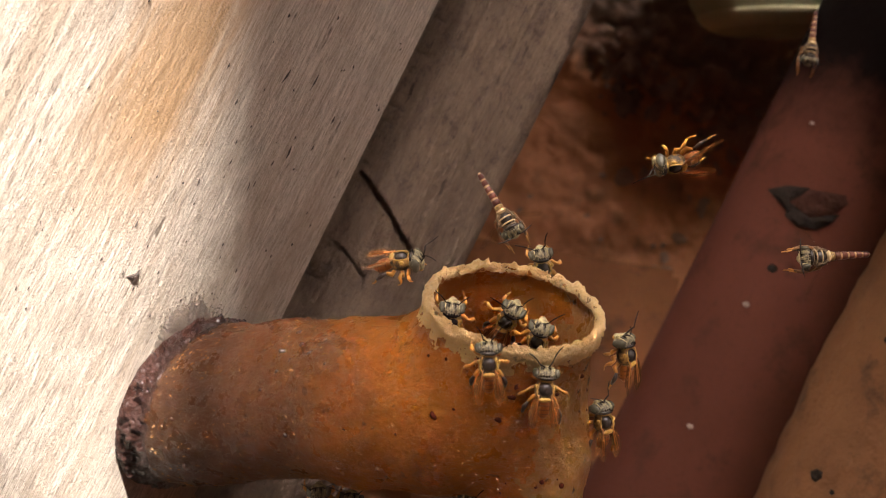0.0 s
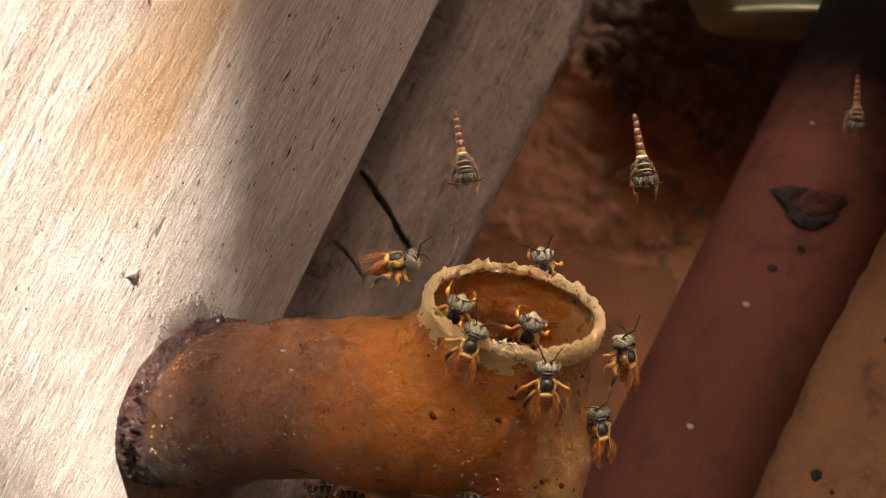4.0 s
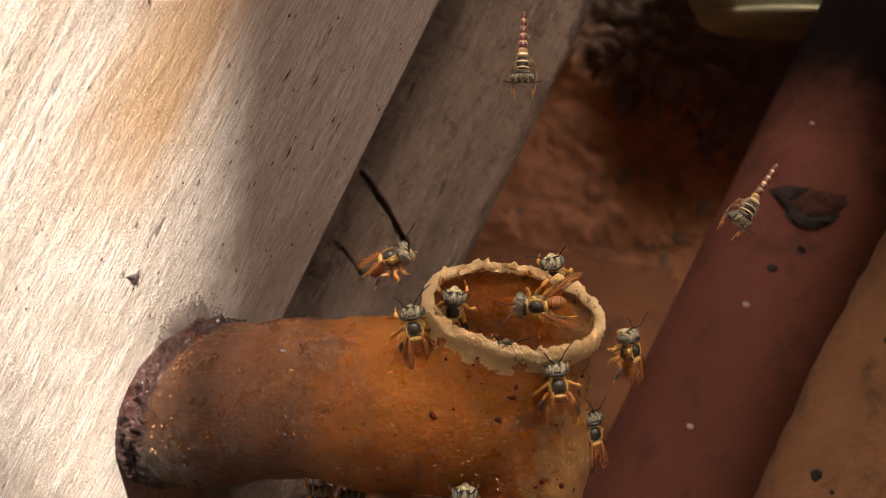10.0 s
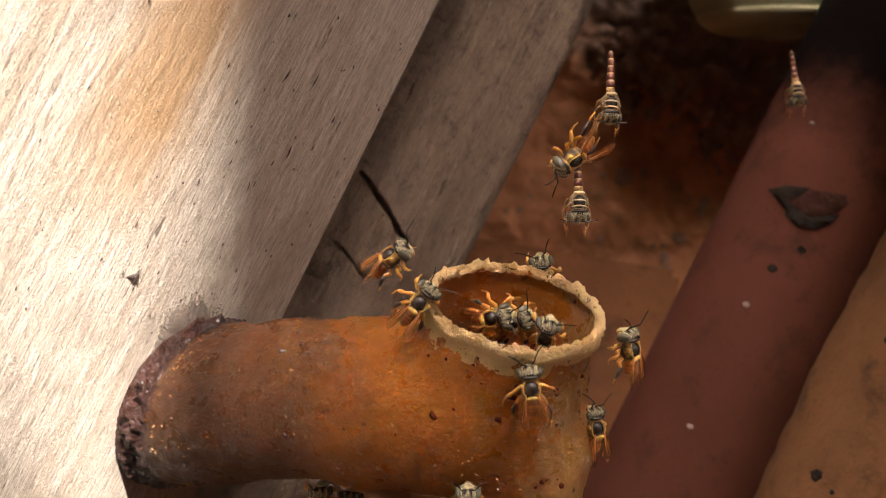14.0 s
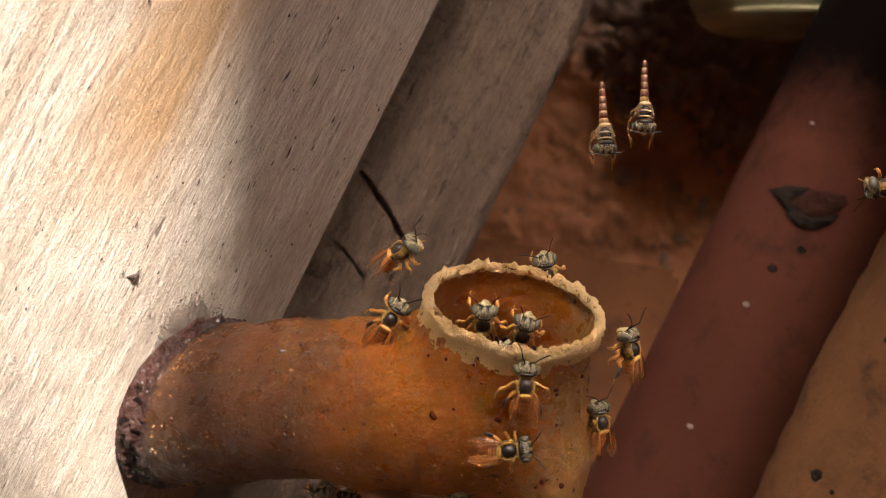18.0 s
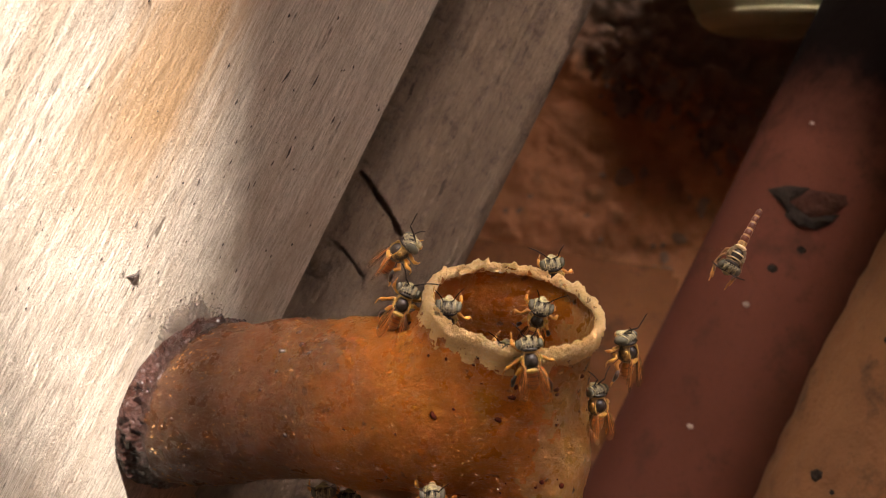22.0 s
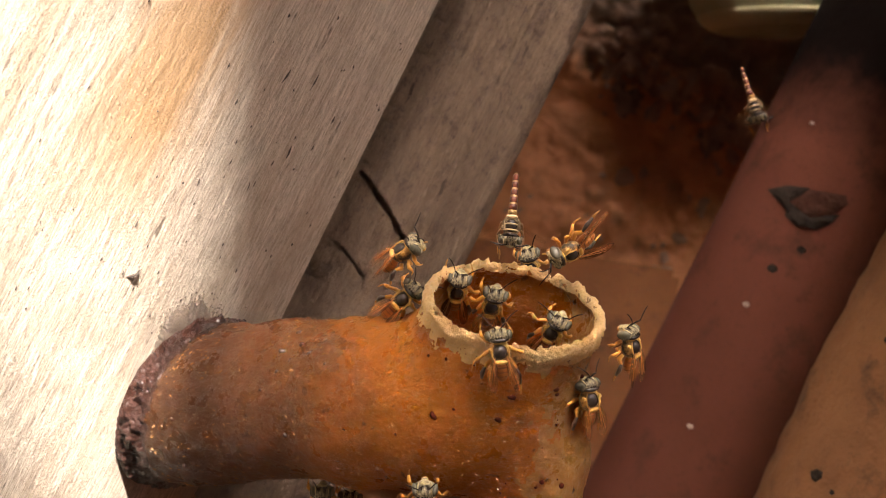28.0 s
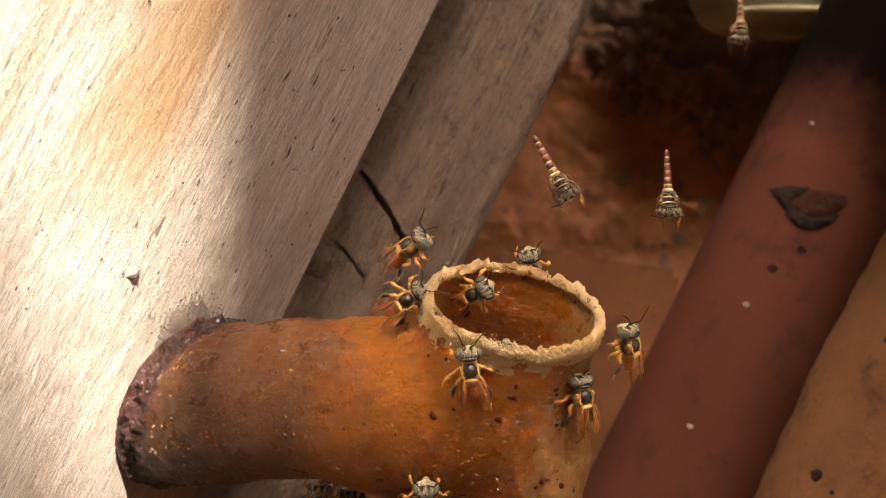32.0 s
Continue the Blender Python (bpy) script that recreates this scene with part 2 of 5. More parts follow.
BEE_UMBER = plain("umber_flank", (0.16, 0.10, 0.045), 0.5, vary=0.6)

WAX_FLAKE = plain("glossy_wax_flake", (0.50, 0.25, 0.09), 0.08, 0.1, spec=1.0, vary=0.7)
# ---- mesh helpers (all lengths in millimetres) ----
def part(name, bm, mat, parent=None, label="", smooth=True):
    """One mesh object from a bmesh, under a thing or a part."""
    me = bpy.data.meshes.new(name)
    bm.to_mesh(me)
    bm.free()
    return solid(name, me, mat, parent, label, smooth)


def solid(name, me, mat, parent=None, label="", smooth=True):
    me.transform(Matrix.Diagonal((MM, MM, MM, 1)))
    me.materials.append(mat)
    me.polygons.foreach_set("use_smooth", [smooth] * len(me.polygons))
    ob = new(name, me)
    if parent:
        ob.parent = parent
    if label:
        ob["label"] = label
    return ob


def thing(name, m, label, category, group="", kind=""):
    ob = new(name)
    ob.empty_display_size = 0.002
    ob.matrix_world = m
    return tagged(ob, label, category, group, kind)


def block(lo, hi, bevel=0.5, cuts=0):
    bm = bmesh.new()
    bmesh.ops.create_cube(bm, size=1)
    for v in bm.verts:
        v.co = [(a + b) / 2 + c * (b - a) for a, b, c in zip(lo, hi, v.co)]
    if bevel:
        bmesh.ops.bevel(bm, geom=bm.edges[:], offset=bevel, segments=2, affect="EDGES")
    return bm


def lathe(profile, n=48):
    """A body of revolution about z from (radius, z) pairs."""
    bm = bmesh.new()
    rings = [[bm.verts.new((r * math.cos(math.tau * k / n), r * math.sin(math.tau * k / n), z)) for k in range(n)] for r, z in profile]
    for a, b in zip(rings, rings[1:]):
        for k in range(n):
            bm.faces.new((a[k], a[(k + 1) % n], b[(k + 1) % n], b[k]))
    bm.faces.new(rings[0][::-1])
    bm.faces.new(rings[-1])
    return bm


def limb(points, radii, n=7, bm=None):
    """A tapered round tube along points, with closed ends."""
    bm = bm or bmesh.new()
    pts = [Vector(p) for p in points]
    rings = []
    for i, p in enumerate(pts):
        way = (pts[min(i + 1, len(pts) - 1)] - pts[max(i - 1, 0)]).normalized()
        q = way.to_track_quat("Z", "Y")
        rings.append([bm.verts.new(p + q @ Vector((radii[i] * math.cos(math.tau * k / n), radii[i] * math.sin(math.tau * k / n), 0))) for k in range(n)])
    for a, b in zip(rings, rings[1:]):
        for k in range(n):
            bm.faces.new((a[k], a[(k + 1) % n], b[(k + 1) % n], b[k]))
    bm.faces.new(rings[0][::-1])
    bm.faces.new(rings[-1])
    return bm


def egg(at, size, bm=None, n=14, turn=(0, 0, 0), waist=0.0):
    """An ellipsoid; waist pinches its front end."""
    bm = bm or bmesh.new()
    made = bmesh.ops.create_uvsphere(bm, u_segments=n, v_segments=max(6, n * 2 // 3), radius=1)["verts"]
    q = Euler([radians(a) for a in turn]).to_matrix()
    for v in made:
        c = Vector(v.co)
        k = 1 - waist * c.x
        v.co = Vector(at) + q @ Vector((c.x * size[0], c.y * size[1] * k, c.z * size[2] * k))
    return bm


def rough_up(bm, amount, scale, seed=0.0):
    for v in bm.verts:
        v.co += v.normal * noise.fractal(Vector(v.co) * scale + Vector((seed, 0, 0)), 0.8, 2, 4) * amount


def surface(field, lo, hi, step):
    """The zero surface of a field over a grid, as points and four-cornered faces."""
    axes = [np.arange(a, b, step) for a, b in zip(lo, hi)]
    f = field(*np.meshgrid(*axes, indexing="ij"))
    s = f < 0
    n = [k - 1 for k in f.shape]
    total, count = np.zeros((*n, 3)), np.zeros(n)
    corners = [(i, j, k) for i in (0, 1) for j in (0, 1) for k in (0, 1)]
    cut = lambda a, c: a[c[0]:c[0] + n[0], c[1]:c[1] + n[1], c[2]:c[2] + n[2]]
    for c in corners:
        for axis in range(3):
            if c[axis] == 0:
                d = list(c)
                d[axis] = 1
                fa, fb = cut(f, c), cut(f, d)
                hit = cut(s, c) != cut(s, d)
                w = np.where(hit, fa / np.where(hit, fa - fb, 1), 0)
                for b in range(3):
                    total[..., b] += np.where(hit, c[b] + (w if b == axis else 0), 0)
                count += hit
    live = count > 0
    index = np.full(n, -1)
    index[live] = np.arange(live.sum())
    pts = (np.argwhere(live) + total[live] / count[live][:, None]) * step + np.array(lo)
    faces = []
    for axis in range(3):
        b, c = (axis + 1) % 3, (axis + 2) % 3
        lo_s = [slice(1, -1)] * 3
        lo_s[axis] = slice(0, -1)
        hi_s = list(lo_s)
        hi_s[axis] = slice(1, None)
        sa, sb = s[tuple(lo_s)], s[tuple(hi_s)]
        at = np.argwhere(sa != sb)
        flip = sb[tuple(at.T)]
        at = at + np.array([0 if k == axis else 1 for k in range(3)])
        ring = []
        for db, dc in ((-1, -1), (0, -1), (0, 0), (-1, 0)):
            o = at.copy()
            o[:, b] += db
            o[:, c] += dc
            ring.append(index[tuple(o.T)])
        q = np.stack(ring, 1)
        q[flip] = q[flip][:, ::-1]
        faces.append(q)
    return pts, np.concatenate(faces)


TABLE = np.random.default_rng(7).uniform(-1, 1, (32, 32, 32))


def lattice(p, octaves=4, gain=0.55):
    """Smooth noise at many points at once."""
    total, amp = np.zeros(len(p)), 1.0
    for k in range(octaves):
        q = p * 2.03 ** k + 11.7 * k
        i = np.floor(q).astype(int)
        f = q - i
        f = f * f * (3 - 2 * f)
        v = 0
        for a in (0, 1):
            for b in (0, 1):
                for c in (0, 1):
                    w = (f[:, 0] if a else 1 - f[:, 0]) * (f[:, 1] if b else 1 - f[:, 1]) * (f[:, 2] if c else 1 - f[:, 2])
                    v = v + w * TABLE[(i[:, 0] + a) % 32, (i[:, 1] + b) % 32, (i[:, 2] + c) % 32]
        total += amp * v
        amp *= gain
    return total


def net(name, pts, faces, mat, parent=None, label=""):
    """One mesh object from some of the faces of a surface."""
    used, back = np.unique(faces, return_inverse=True)
    me = bpy.data.meshes.new(name)
    me.from_pydata(pts[used].tolist(), [], back.reshape(faces.shape).tolist())
    return solid(name, me, mat, parent, label)

# ---- the setting ----
ground = tagged(part("ground", block((-20000, -20000, -160), (20000, 20000, -140), 0), GROUND, smooth=False), "trodden brown earth under the hive", "ground", kind="structure")

bm = block((-60, 78.5, -139.9), (190, 96, 61.8), 0.5)
wall = tagged(part("wall_back", bm, CLAY, smooth=False), "red-brown clay wall with dark stains and crumbs", "wall", kind="structure")


def upright_frame(x, y, turn):
    return Matrix.Translation((x * MM, y * MM, 0)) @ Matrix.Rotation(radians(turn), 4, "Z")


# Hive: its front board faces the camera side; local x runs along the face towards the far corner, y into the box.
FACE = 33.0
hive = thing("hive_box", upright_frame(-7.7, 18.4, 90 - FACE), "pale planed pine hive box with weathered grain", "beehive")
part("front_board", block((-190, 0, -139), (0.25, 18, 240), 0.7), WOOD_PALE, hive, smooth=False)
part("side_board", block((-17.9, 18.2, -139), (-0.2, 200, 240), 0.7), WOOD_PALE, hive, smooth=False)
part("side_board", block((-189.8, 18.2, -139), (-172, 200, 240), 0.7), WOOD_PALE, hive, smooth=False)
part("back_board", block((-171.8, 182, -139), (-18.1, 199.8, 240), 0.7), WOOD_PALE, hive, smooth=False)
part("lid", block((-195, -3, 240.2), (5, 205, 258), 0.7), WOOD_PALE, hive, smooth=False)

def relief(x0, x1, z0, z1, step, height):
    """A board's face as a fine grid in x and z; height(x, z) stands out towards -y."""
    xs, zs = np.arange(x0, x1 + step / 2, step), np.arange(z0, z1 + step / 2, step)
    gx, gz = (a.ravel() for a in np.meshgrid(xs, zs))
    pts = np.stack([gx, -height(gx, gz), gz], 1).tolist()
    n = len(xs)
    faces = [(j * n + i, j * n + i + 1, (j + 1) * n + i + 1, (j + 1) * n + i) for j in range(len(zs) - 1) for i in range(n - 1)]
    me = bpy.data.meshes.new("relief")
    me.from_pydata(pts, [], faces)
    return me


def groove(x, z, line, width, depth):
    """How deep a crack along line is at many places."""
    best = np.full(len(x), 9.0)
    for (ax, az), (bx, bz) in zip(line, line[1:]):
        dx, dz = bx - ax, bz - az
        h = np.clip(((x - ax) * dx + (z - az) * dz) / (dx * dx + dz * dz), 0, 1)
        best = np.minimum(best, np.hypot(x - ax - h * dx, z - az - h * dz))
    ragged = width * (0.75 + 0.5 * lattice(np.stack([x, z, z * 0], 1) * 2.5, 2))
    return depth * np.maximum(0, 1 - best / np.maximum(ragged, 0.02))


LONG_CRACK = [(-10.1, 2.3), (-9.2, 1.9), (-8.35, 1.3), (-7.3, 0.8), (-6.5, 0.3), (-5.3, -0.6), (-4.3, -1.1)]
SHORT_CRACK = [(-10.2, -3.0), (-9.0, -3.15), (-7.9, -3.7), (-6.5, -4.5)]
TOP_CRACK = [(-9.8, 13.7), (-8.6, 13.8), (-8.0, 13.4), (-7.3, 12.6)]


nicks = random.Random(14)
SAW_NICKS = [[(-10.6, z), (-9.9 + nicks.uniform(0.1, 1.0), z - nicks.uniform(0.0, 0.25))] for z in (nicks.uniform(-8, 15) for k in range(26))]


def batten_height(x, z):
    o = x * 0
    h = 0.10 * lattice(np.stack([x * 1.7, o, z * 0.12], 1), 2) + 0.07 * lattice(np.stack([x * 4.3, o + 3, z * 0.4], 1), 2) + 0.06 * lattice(np.stack([x * 4, o + 7, z * 4], 1), 2)
    h = h - groove(x, z, LONG_CRACK, 0.22, 1.6) - groove(x, z, SHORT_CRACK, 0.12, 0.7) - groove(x, z, TOP_CRACK, 0.08, 0.35)
    for line in SAW_NICKS:
        h = h - groove(x, z, line, 0.09, 0.35)
    return h - 0.7 * np.clip((x + 0.9) / 0.9, 0, 1) ** 2


batten = thing("batten", upright_frame(2.1, 24.5, 14), "weathered grey-brown wooden batten with cracks", "plank")
part("core", block((-20, 0.9, -139.8), (-0.02, 14, 240), 0.4), WOOD_GREY, batten, smooth=False)
solid("cracked_face", relief(-16, 0, -32, 40, 0.13, batten_height), WOOD_GREY, batten, "rough face with dark cracks")

post_red = thing("red_post", upright_frame(27.5, 47, 0), "red-brown painted round post with dark stains, top coloured dark as in shade", "post")
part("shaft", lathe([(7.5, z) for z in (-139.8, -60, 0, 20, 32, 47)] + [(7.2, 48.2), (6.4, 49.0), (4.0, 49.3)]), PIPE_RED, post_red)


def on_post(outline, radius, lift, swell, n=5):
    """A chip that follows a round post: an outline of (x, z) about the post's axis, thicker in its middle."""
    bm = bmesh.new()
    cx, cz = (sum(p[k] for p in outline) / len(outline) for k in (0, 1))
    rings = []
    for i in range(n + 1):
        f = 1 - i / n
        ring = []
        for x, z in outline:
            u, w = cx + (x - cx) * f, cz + (z - cz) * f
            ring.append(bm.verts.new((u, -math.sqrt(max(radius ** 2 - u * u, 0.01)) - lift - swell * (1 - f * f), w)))
        rings.append(ring)
    base = [bm.verts.new((x, -math.sqrt(max(radius ** 2 - x * x, 0.01)) + 0.2, z)) for x, z in outline]
    rings.insert(0, base)
    k = len(outline)
    for a, b in zip(rings, rings[1:]):
        for i in range(k):
            bm.faces.new((a[i], a[(i + 1) % k], b[(i + 1) % k], b[i]))
    bm.faces.new(rings[-1])
    bmesh.ops.recalc_face_normals(bm, faces=bm.faces[:])
    return bm


CHIP = [(-5.2, 16.6), (-3.6, 17.7), (-1.4, 18.4), (0.6, 19.0), (1.1, 18.3), (0.4, 16.8), (-0.6, 15.5), (-2.2, 15.0), (-3.4, 15.2), (-4.0, 16.0)]
CHIP = [(-2.4 + 0.9 * (x + 2.4), 16.9 + 0.82 * (z - 16.9)) for x, z in CHIP]
part("knot", on_post(CHIP, 7.5, 0.08, 0.3), BARK_TORN, post_red, "dark torn knot in the paint")
part("knot_tip", on_post([(-5.4, 16.5), (-4.2, 17.4), (-2.6, 17.9), (-3.0, 17.0), (-3.6, 16.2), (-3.2, 15.3), (-4.2, 15.9)], 7.5, 0.30, 0.25), NEAR_BLACK, post_red)
part("knot_edge", on_post([(-3.7, 16.2), (-3.1, 16.0), (-1.9, 15.5), (-0.5, 15.9), (0.5, 17.0), (0.1, 15.9), (-0.7, 15.0), (-2.2, 14.6), (-3.3, 15.0)], 7.5, 0.25, 0.2), NEAR_BLACK, post_red)
for x, z, r in ((-2.7, -4.1, 0.30), (-4.6, 23.0, 0.20), (-1.0, 13.0, 0.4), (-2.4, 10.6, 0.45), (-3.0, 7.0, 0.3)):
    part("fleck", on_post([(x + r * math.cos(a), z + r * 0.8 * math.sin(a)) for a in (0, 1, 2, 3, 4, 5)], 7.5, 0.03, 0.05, 2), DUST if r in (0.30, 0.20) else NEAR_BLACK, post_red)

post_tan = thing("brown_post", upright_frame(40.5, 36, 0), "brown round wooden post with pitted bark", "post")
rings = [-139.8, -90, -50] + [-40 + 1.2 * k for k in range(80)] + [80, 240]
bm = lathe([(9.2 + 0.12 * math.sin(0.31 * z) + 0.1 * math.sin(0.13 * z + 1), z) for z in rings], 72)
bm.normal_update()
rough_up(bm, 0.35, 0.45)
part("shaft", bm, POST_TAN, post_tan)
rnd = random.Random(4)
for _ in range(26):
    x, z, r = rnd.uniform(-8.6, -1), rnd.uniform(-18, 32), rnd.uniform(0.12, 0.4)
    part("pit", on_post([(x + r * math.cos(a) * rnd.uniform(0.7, 1.2), z + 1.5 * r * math.sin(a)) for a in (0, 1, 2, 3, 4, 5)], 9.3, 0.12, 0.05, 2), NEAR_BLACK, post_tan)

# An unseen board, added some way off on the sunny side, throws the shade whose edge runs down the hive front.
SHADE_EDGE, SHADE_ALONG = Vector((-13.9, 1.4, 14.9)), Vector((-2.5, 10.2, -19.5)).normalized()
to_sun = SUN_SITE
across = to_sun.cross(SHADE_ALONG).normalized()
if across.x < 0:
    across = -across
facing = across.cross(SHADE_ALONG)
m = Matrix((across, SHADE_ALONG, facing)).transposed().to_4x4()
m.translation = (SHADE_EDGE + to_sun * 500) * MM
shade = thing("leaning_board", SITE @ m, "unseen rough board leaning on the ground, added to shade the hive entrance", "board")
part("board", block((0, -130, -6), (140, 556, 6), 1), WOOD_GREY, shade, smooth=False)

# strips added along the unseen board to soften and shift the shade's edge
part("splinter", limb([(1, -130, 0), (-2.5, -70, 0), (-4.6, -30, 0), (-5.4, -6, 0), (-5.2, 5, 0), (-4.8, 9, 0)], [2.0, 1.6, 1.4, 1.4, 1.2, 0.3]), WOOD_GREY, shade)
part("splinter", limb([(1.3, 17, 0), (0.5, 23, 0), (-0.3, 30, 0), (-0.6, 60, 0), (1, 160, 0)], [0.4, 1.2, 1.5, 1.5, 0.6]), WOOD_GREY, shade)

# An unseen tuft, added on the sunny side; its blade tips sway across the light on the hive front.
LEAF = plain("green_leaf", (0.06, 0.11, 0.03), 0.5)
TUFT = Vector((-24.2, 3.0, -8.9)) + SUN_SITE * 640


def tuft_at(rise):
    m = SITE @ Matrix.Translation((TUFT + Vector((0.0, 0.0, rise))) * MM)
    return Matrix.Translation(m.to_translation())


shoot = thing("grass_tuft", tuft_at(-12), "unseen tuft of thin green blades added to sway shade over the hive", "grass")
blades = random.Random(3)
for k in range(20):
    x = -24 + 3.2 * k + blades.uniform(-0.6, 0.6)
    top, bend = blades.uniform(-2, 0) - 0.6 * max(0, x - 4), blades.uniform(-0.6, 0.6)
    foot_z = -139 - (SITE @ (TUFT * MM)).z / MM
    bm = limb([(x * 0.3, 0, foot_z + 14), (x * 0.6, 0, -260), (x - bend, 0, -90), (x, 0, top - 26), (x + bend, 0, top - 4), (x + 1.4 * bend, 0, top)], [0.9, 1.1, 1.35, 1.4, 1.4, 0.4], 6)
    part("blade", bm, LEAF, shoot)

# The corner behind: a ledge with crumbs, a dish on it, a leaning tile, an added low ceiling over it all.
# ceiling and beam are out of view, added to darken the upper right
ceiling = tagged(part("ceiling", block((15, 30.2, 62), (190, 96, 70), 0.5), NEAR_BLACK, smooth=False), "unseen low dark ceiling added to shade the back corner", "ceiling", kind="structure")
beam = tagged(part("beam", block((21, -20, 34.5), (109, 29.8, 60), 0.5), NEAR_BLACK, smooth=False), "unseen dark beam added to shade the upper back corner", "beam", kind="structure")
# out of view at the right, added to hold back side light
wall_side = tagged(part("wall_side", block((110, -60, -139.9), (125, 75.8, 51.8), 0.5), CLAY, smooth=False), "unseen red-brown wall added to cut light from the side", "wall", kind="structure")
# behind the camera, added to block low sky and bounce warm light
wall_front = tagged(part("wall_front", block((-700, -720, -139.9), (900, -700, 470), 1), EARTH_WALL, smooth=False), "unseen red-brown wall added to cut the low sky and warm the fill", "wall", kind="structure")

FURROWS = [([(5.8, 16.7), (8.0, 16.4), (10.4, 15.6)], 0.55, 0.7), ([(12.9, 21.5), (13.2, 19.8), (13.0, 18.1)], 0.5, 0.6), ([(18.6, 17.8), (19.2, 17.1), (20.2, 16.1)], 0.7, 0.8),
           ([(8.5, 9.6), (10.8, 10.2), (12.8, 9.8)], 0.45, 0.6), ([(10.1, 25.3), (10.6, 24.8)], 1.3, 1.2), ([(15.5, 19.2), (16.8, 19.0)], 0.8, 0.5), ([(16.4, 24.2), (19.0, 22.6), (21.0, 20.5)], 0.8, 0.7)]


def bank_height(x, z):
    p = np.stack([x, x * 0, z], 1)
    rise = np.clip((z + 3.5 * lattice(p * 0.16, 3) - 18) / 7, 0, 1)
    cut = sum(groove(x, z, line, w, d) for line, w, d in FURROWS)
    return 1.0 - cut + 0.5 * lattice(p * 0.35, 3) + 0.25 * lattice(p * 1.3, 2) + 1.6 * rise * rise * (3 - 2 * rise) + 0.9 * rise * lattice(p * 0.9 + 5, 3)


bank = thing("earth_bank", upright_frame(0, 78, 0), "red clay bank under a crust of dark crumbly soil", "bank")
solid("clay_face", relief(-20, 60, -40, 23, 0.42, bank_height), BANK, bank, "red-brown clay with furrows")
solid("soil_crust", relief(-20, 60, 23, 61.5, 0.42, bank_height), BANK, bank, "dark crumbly soil")

bowl = thing("bowl", SITE @ Matrix.Translation(Vector((31.6, 62, 24.7)) * MM), "greenish grey stoneware bowl tipped on the ledge", "bowl")
part("body", lathe([(3, -4.3), (5.0, -4.0), (6.8, -3.1), (7.9, -1.5), (8.4, 0.5), (8.6, 5), (8.6, 9)]), STONE_GREEN, bowl)
# a band of paler colour round the bowl's lower edge
part("foot_band", lathe([(5.6, -3.86), (6.3, -3.5), (6.9, -3.1), (7.35, -2.6), (7.25, -2.4)]), STONE_PALE, bowl, "paler lower edge")

tile = thing("tile", Matrix.Translation((13.5 * MM, 71 * MM, -2.0 * MM)) @ Matrix.Rotation(radians(-17), 4, "Y"), "tan clay tile leaning against the wall", "tile")
part("crumb", egg((-3, -2.1, 3), (0.5, 0.25, 0.4), n=9), RUBBLE, tile)
part("crumb", egg((4, -2.1, 1), (0.4, 0.2, 0.35), n=9), DUST, tile)
part("slab", block((-11.5, -2, -28), (11.5, 2, 7.5), 0.7), CLAY_TAN, tile, smooth=False)



def heap(name, lumps, mat, parent=None, label=""):
    """Many small angular lumps in one mesh: (x, y, z, radius, flatness)."""
    bm = bmesh.new()
    bmesh.ops.create_icosphere(bm, subdivisions=2, radius=1)
    base = np.array([v.co[:] for v in bm.verts])
    tris = np.array([[v.index for v in f.verts] for f in bm.faces])
    bm.free()
    rng = np.random.default_rng(5)
    pts, faces = [], []
    for k, (x, y, z, r, flat) in enumerate(lumps):
        shape = base * (1 + 0.35 * lattice(base * 1.3 + k * 3.1, 3))[:, None] * rng.uniform(0.6, 1.3, 3)
        turn = np.array(Euler(rng.uniform(0, 6, 3)).to_matrix())
        shape = (shape @ turn.T) * np.array((1, flat, 1)) * r + np.array((x, y, z))
        faces.append(tris + len(base) * k)
        pts.append(shape)
    me = bpy.data.meshes.new(name)
    me.from_pydata(np.concatenate(pts).tolist(), [], np.concatenate(faces).tolist())
    return solid(name, me, mat, parent, label, smooth=False)


rnd = random.Random(9)
lumps = []
for k in range(260):
    x = rnd.uniform(5, 37)
    top = 25.3 + 0.9 * math.sin(x * 0.5) + 0.6 * math.sin(x * 1.3 + 1)
    z = rnd.triangular(21, top + 5, 25)
    lumps.append((x, 78 - float(bank_height(np.array([x]), np.array([z]))[0]) - 0.1, z, 0.25 + 1.1 * rnd.random() ** 3, 0.6))
tagged(heap("crumbs", lumps, RUBBLE), "dark crumbs of soil and bark on the ledge", "debris", kind="stuff")
lumps = [(rnd.uniform(3, 25), 76.9, rnd.uniform(1, 22), 0.25 + 0.8 * rnd.random() ** 2, 0.25) for k in range(16)]
lumps += [(rnd.gauss(21.5, 1.0), 76.7, rnd.uniform(8, 22), 0.3 + 0.7 * rnd.random() ** 2, 0.35) for k in range(20)]
tagged(heap("clods", lumps, RUBBLE), "dark clods of dirt stuck to the wall", "debris", kind="stuff")

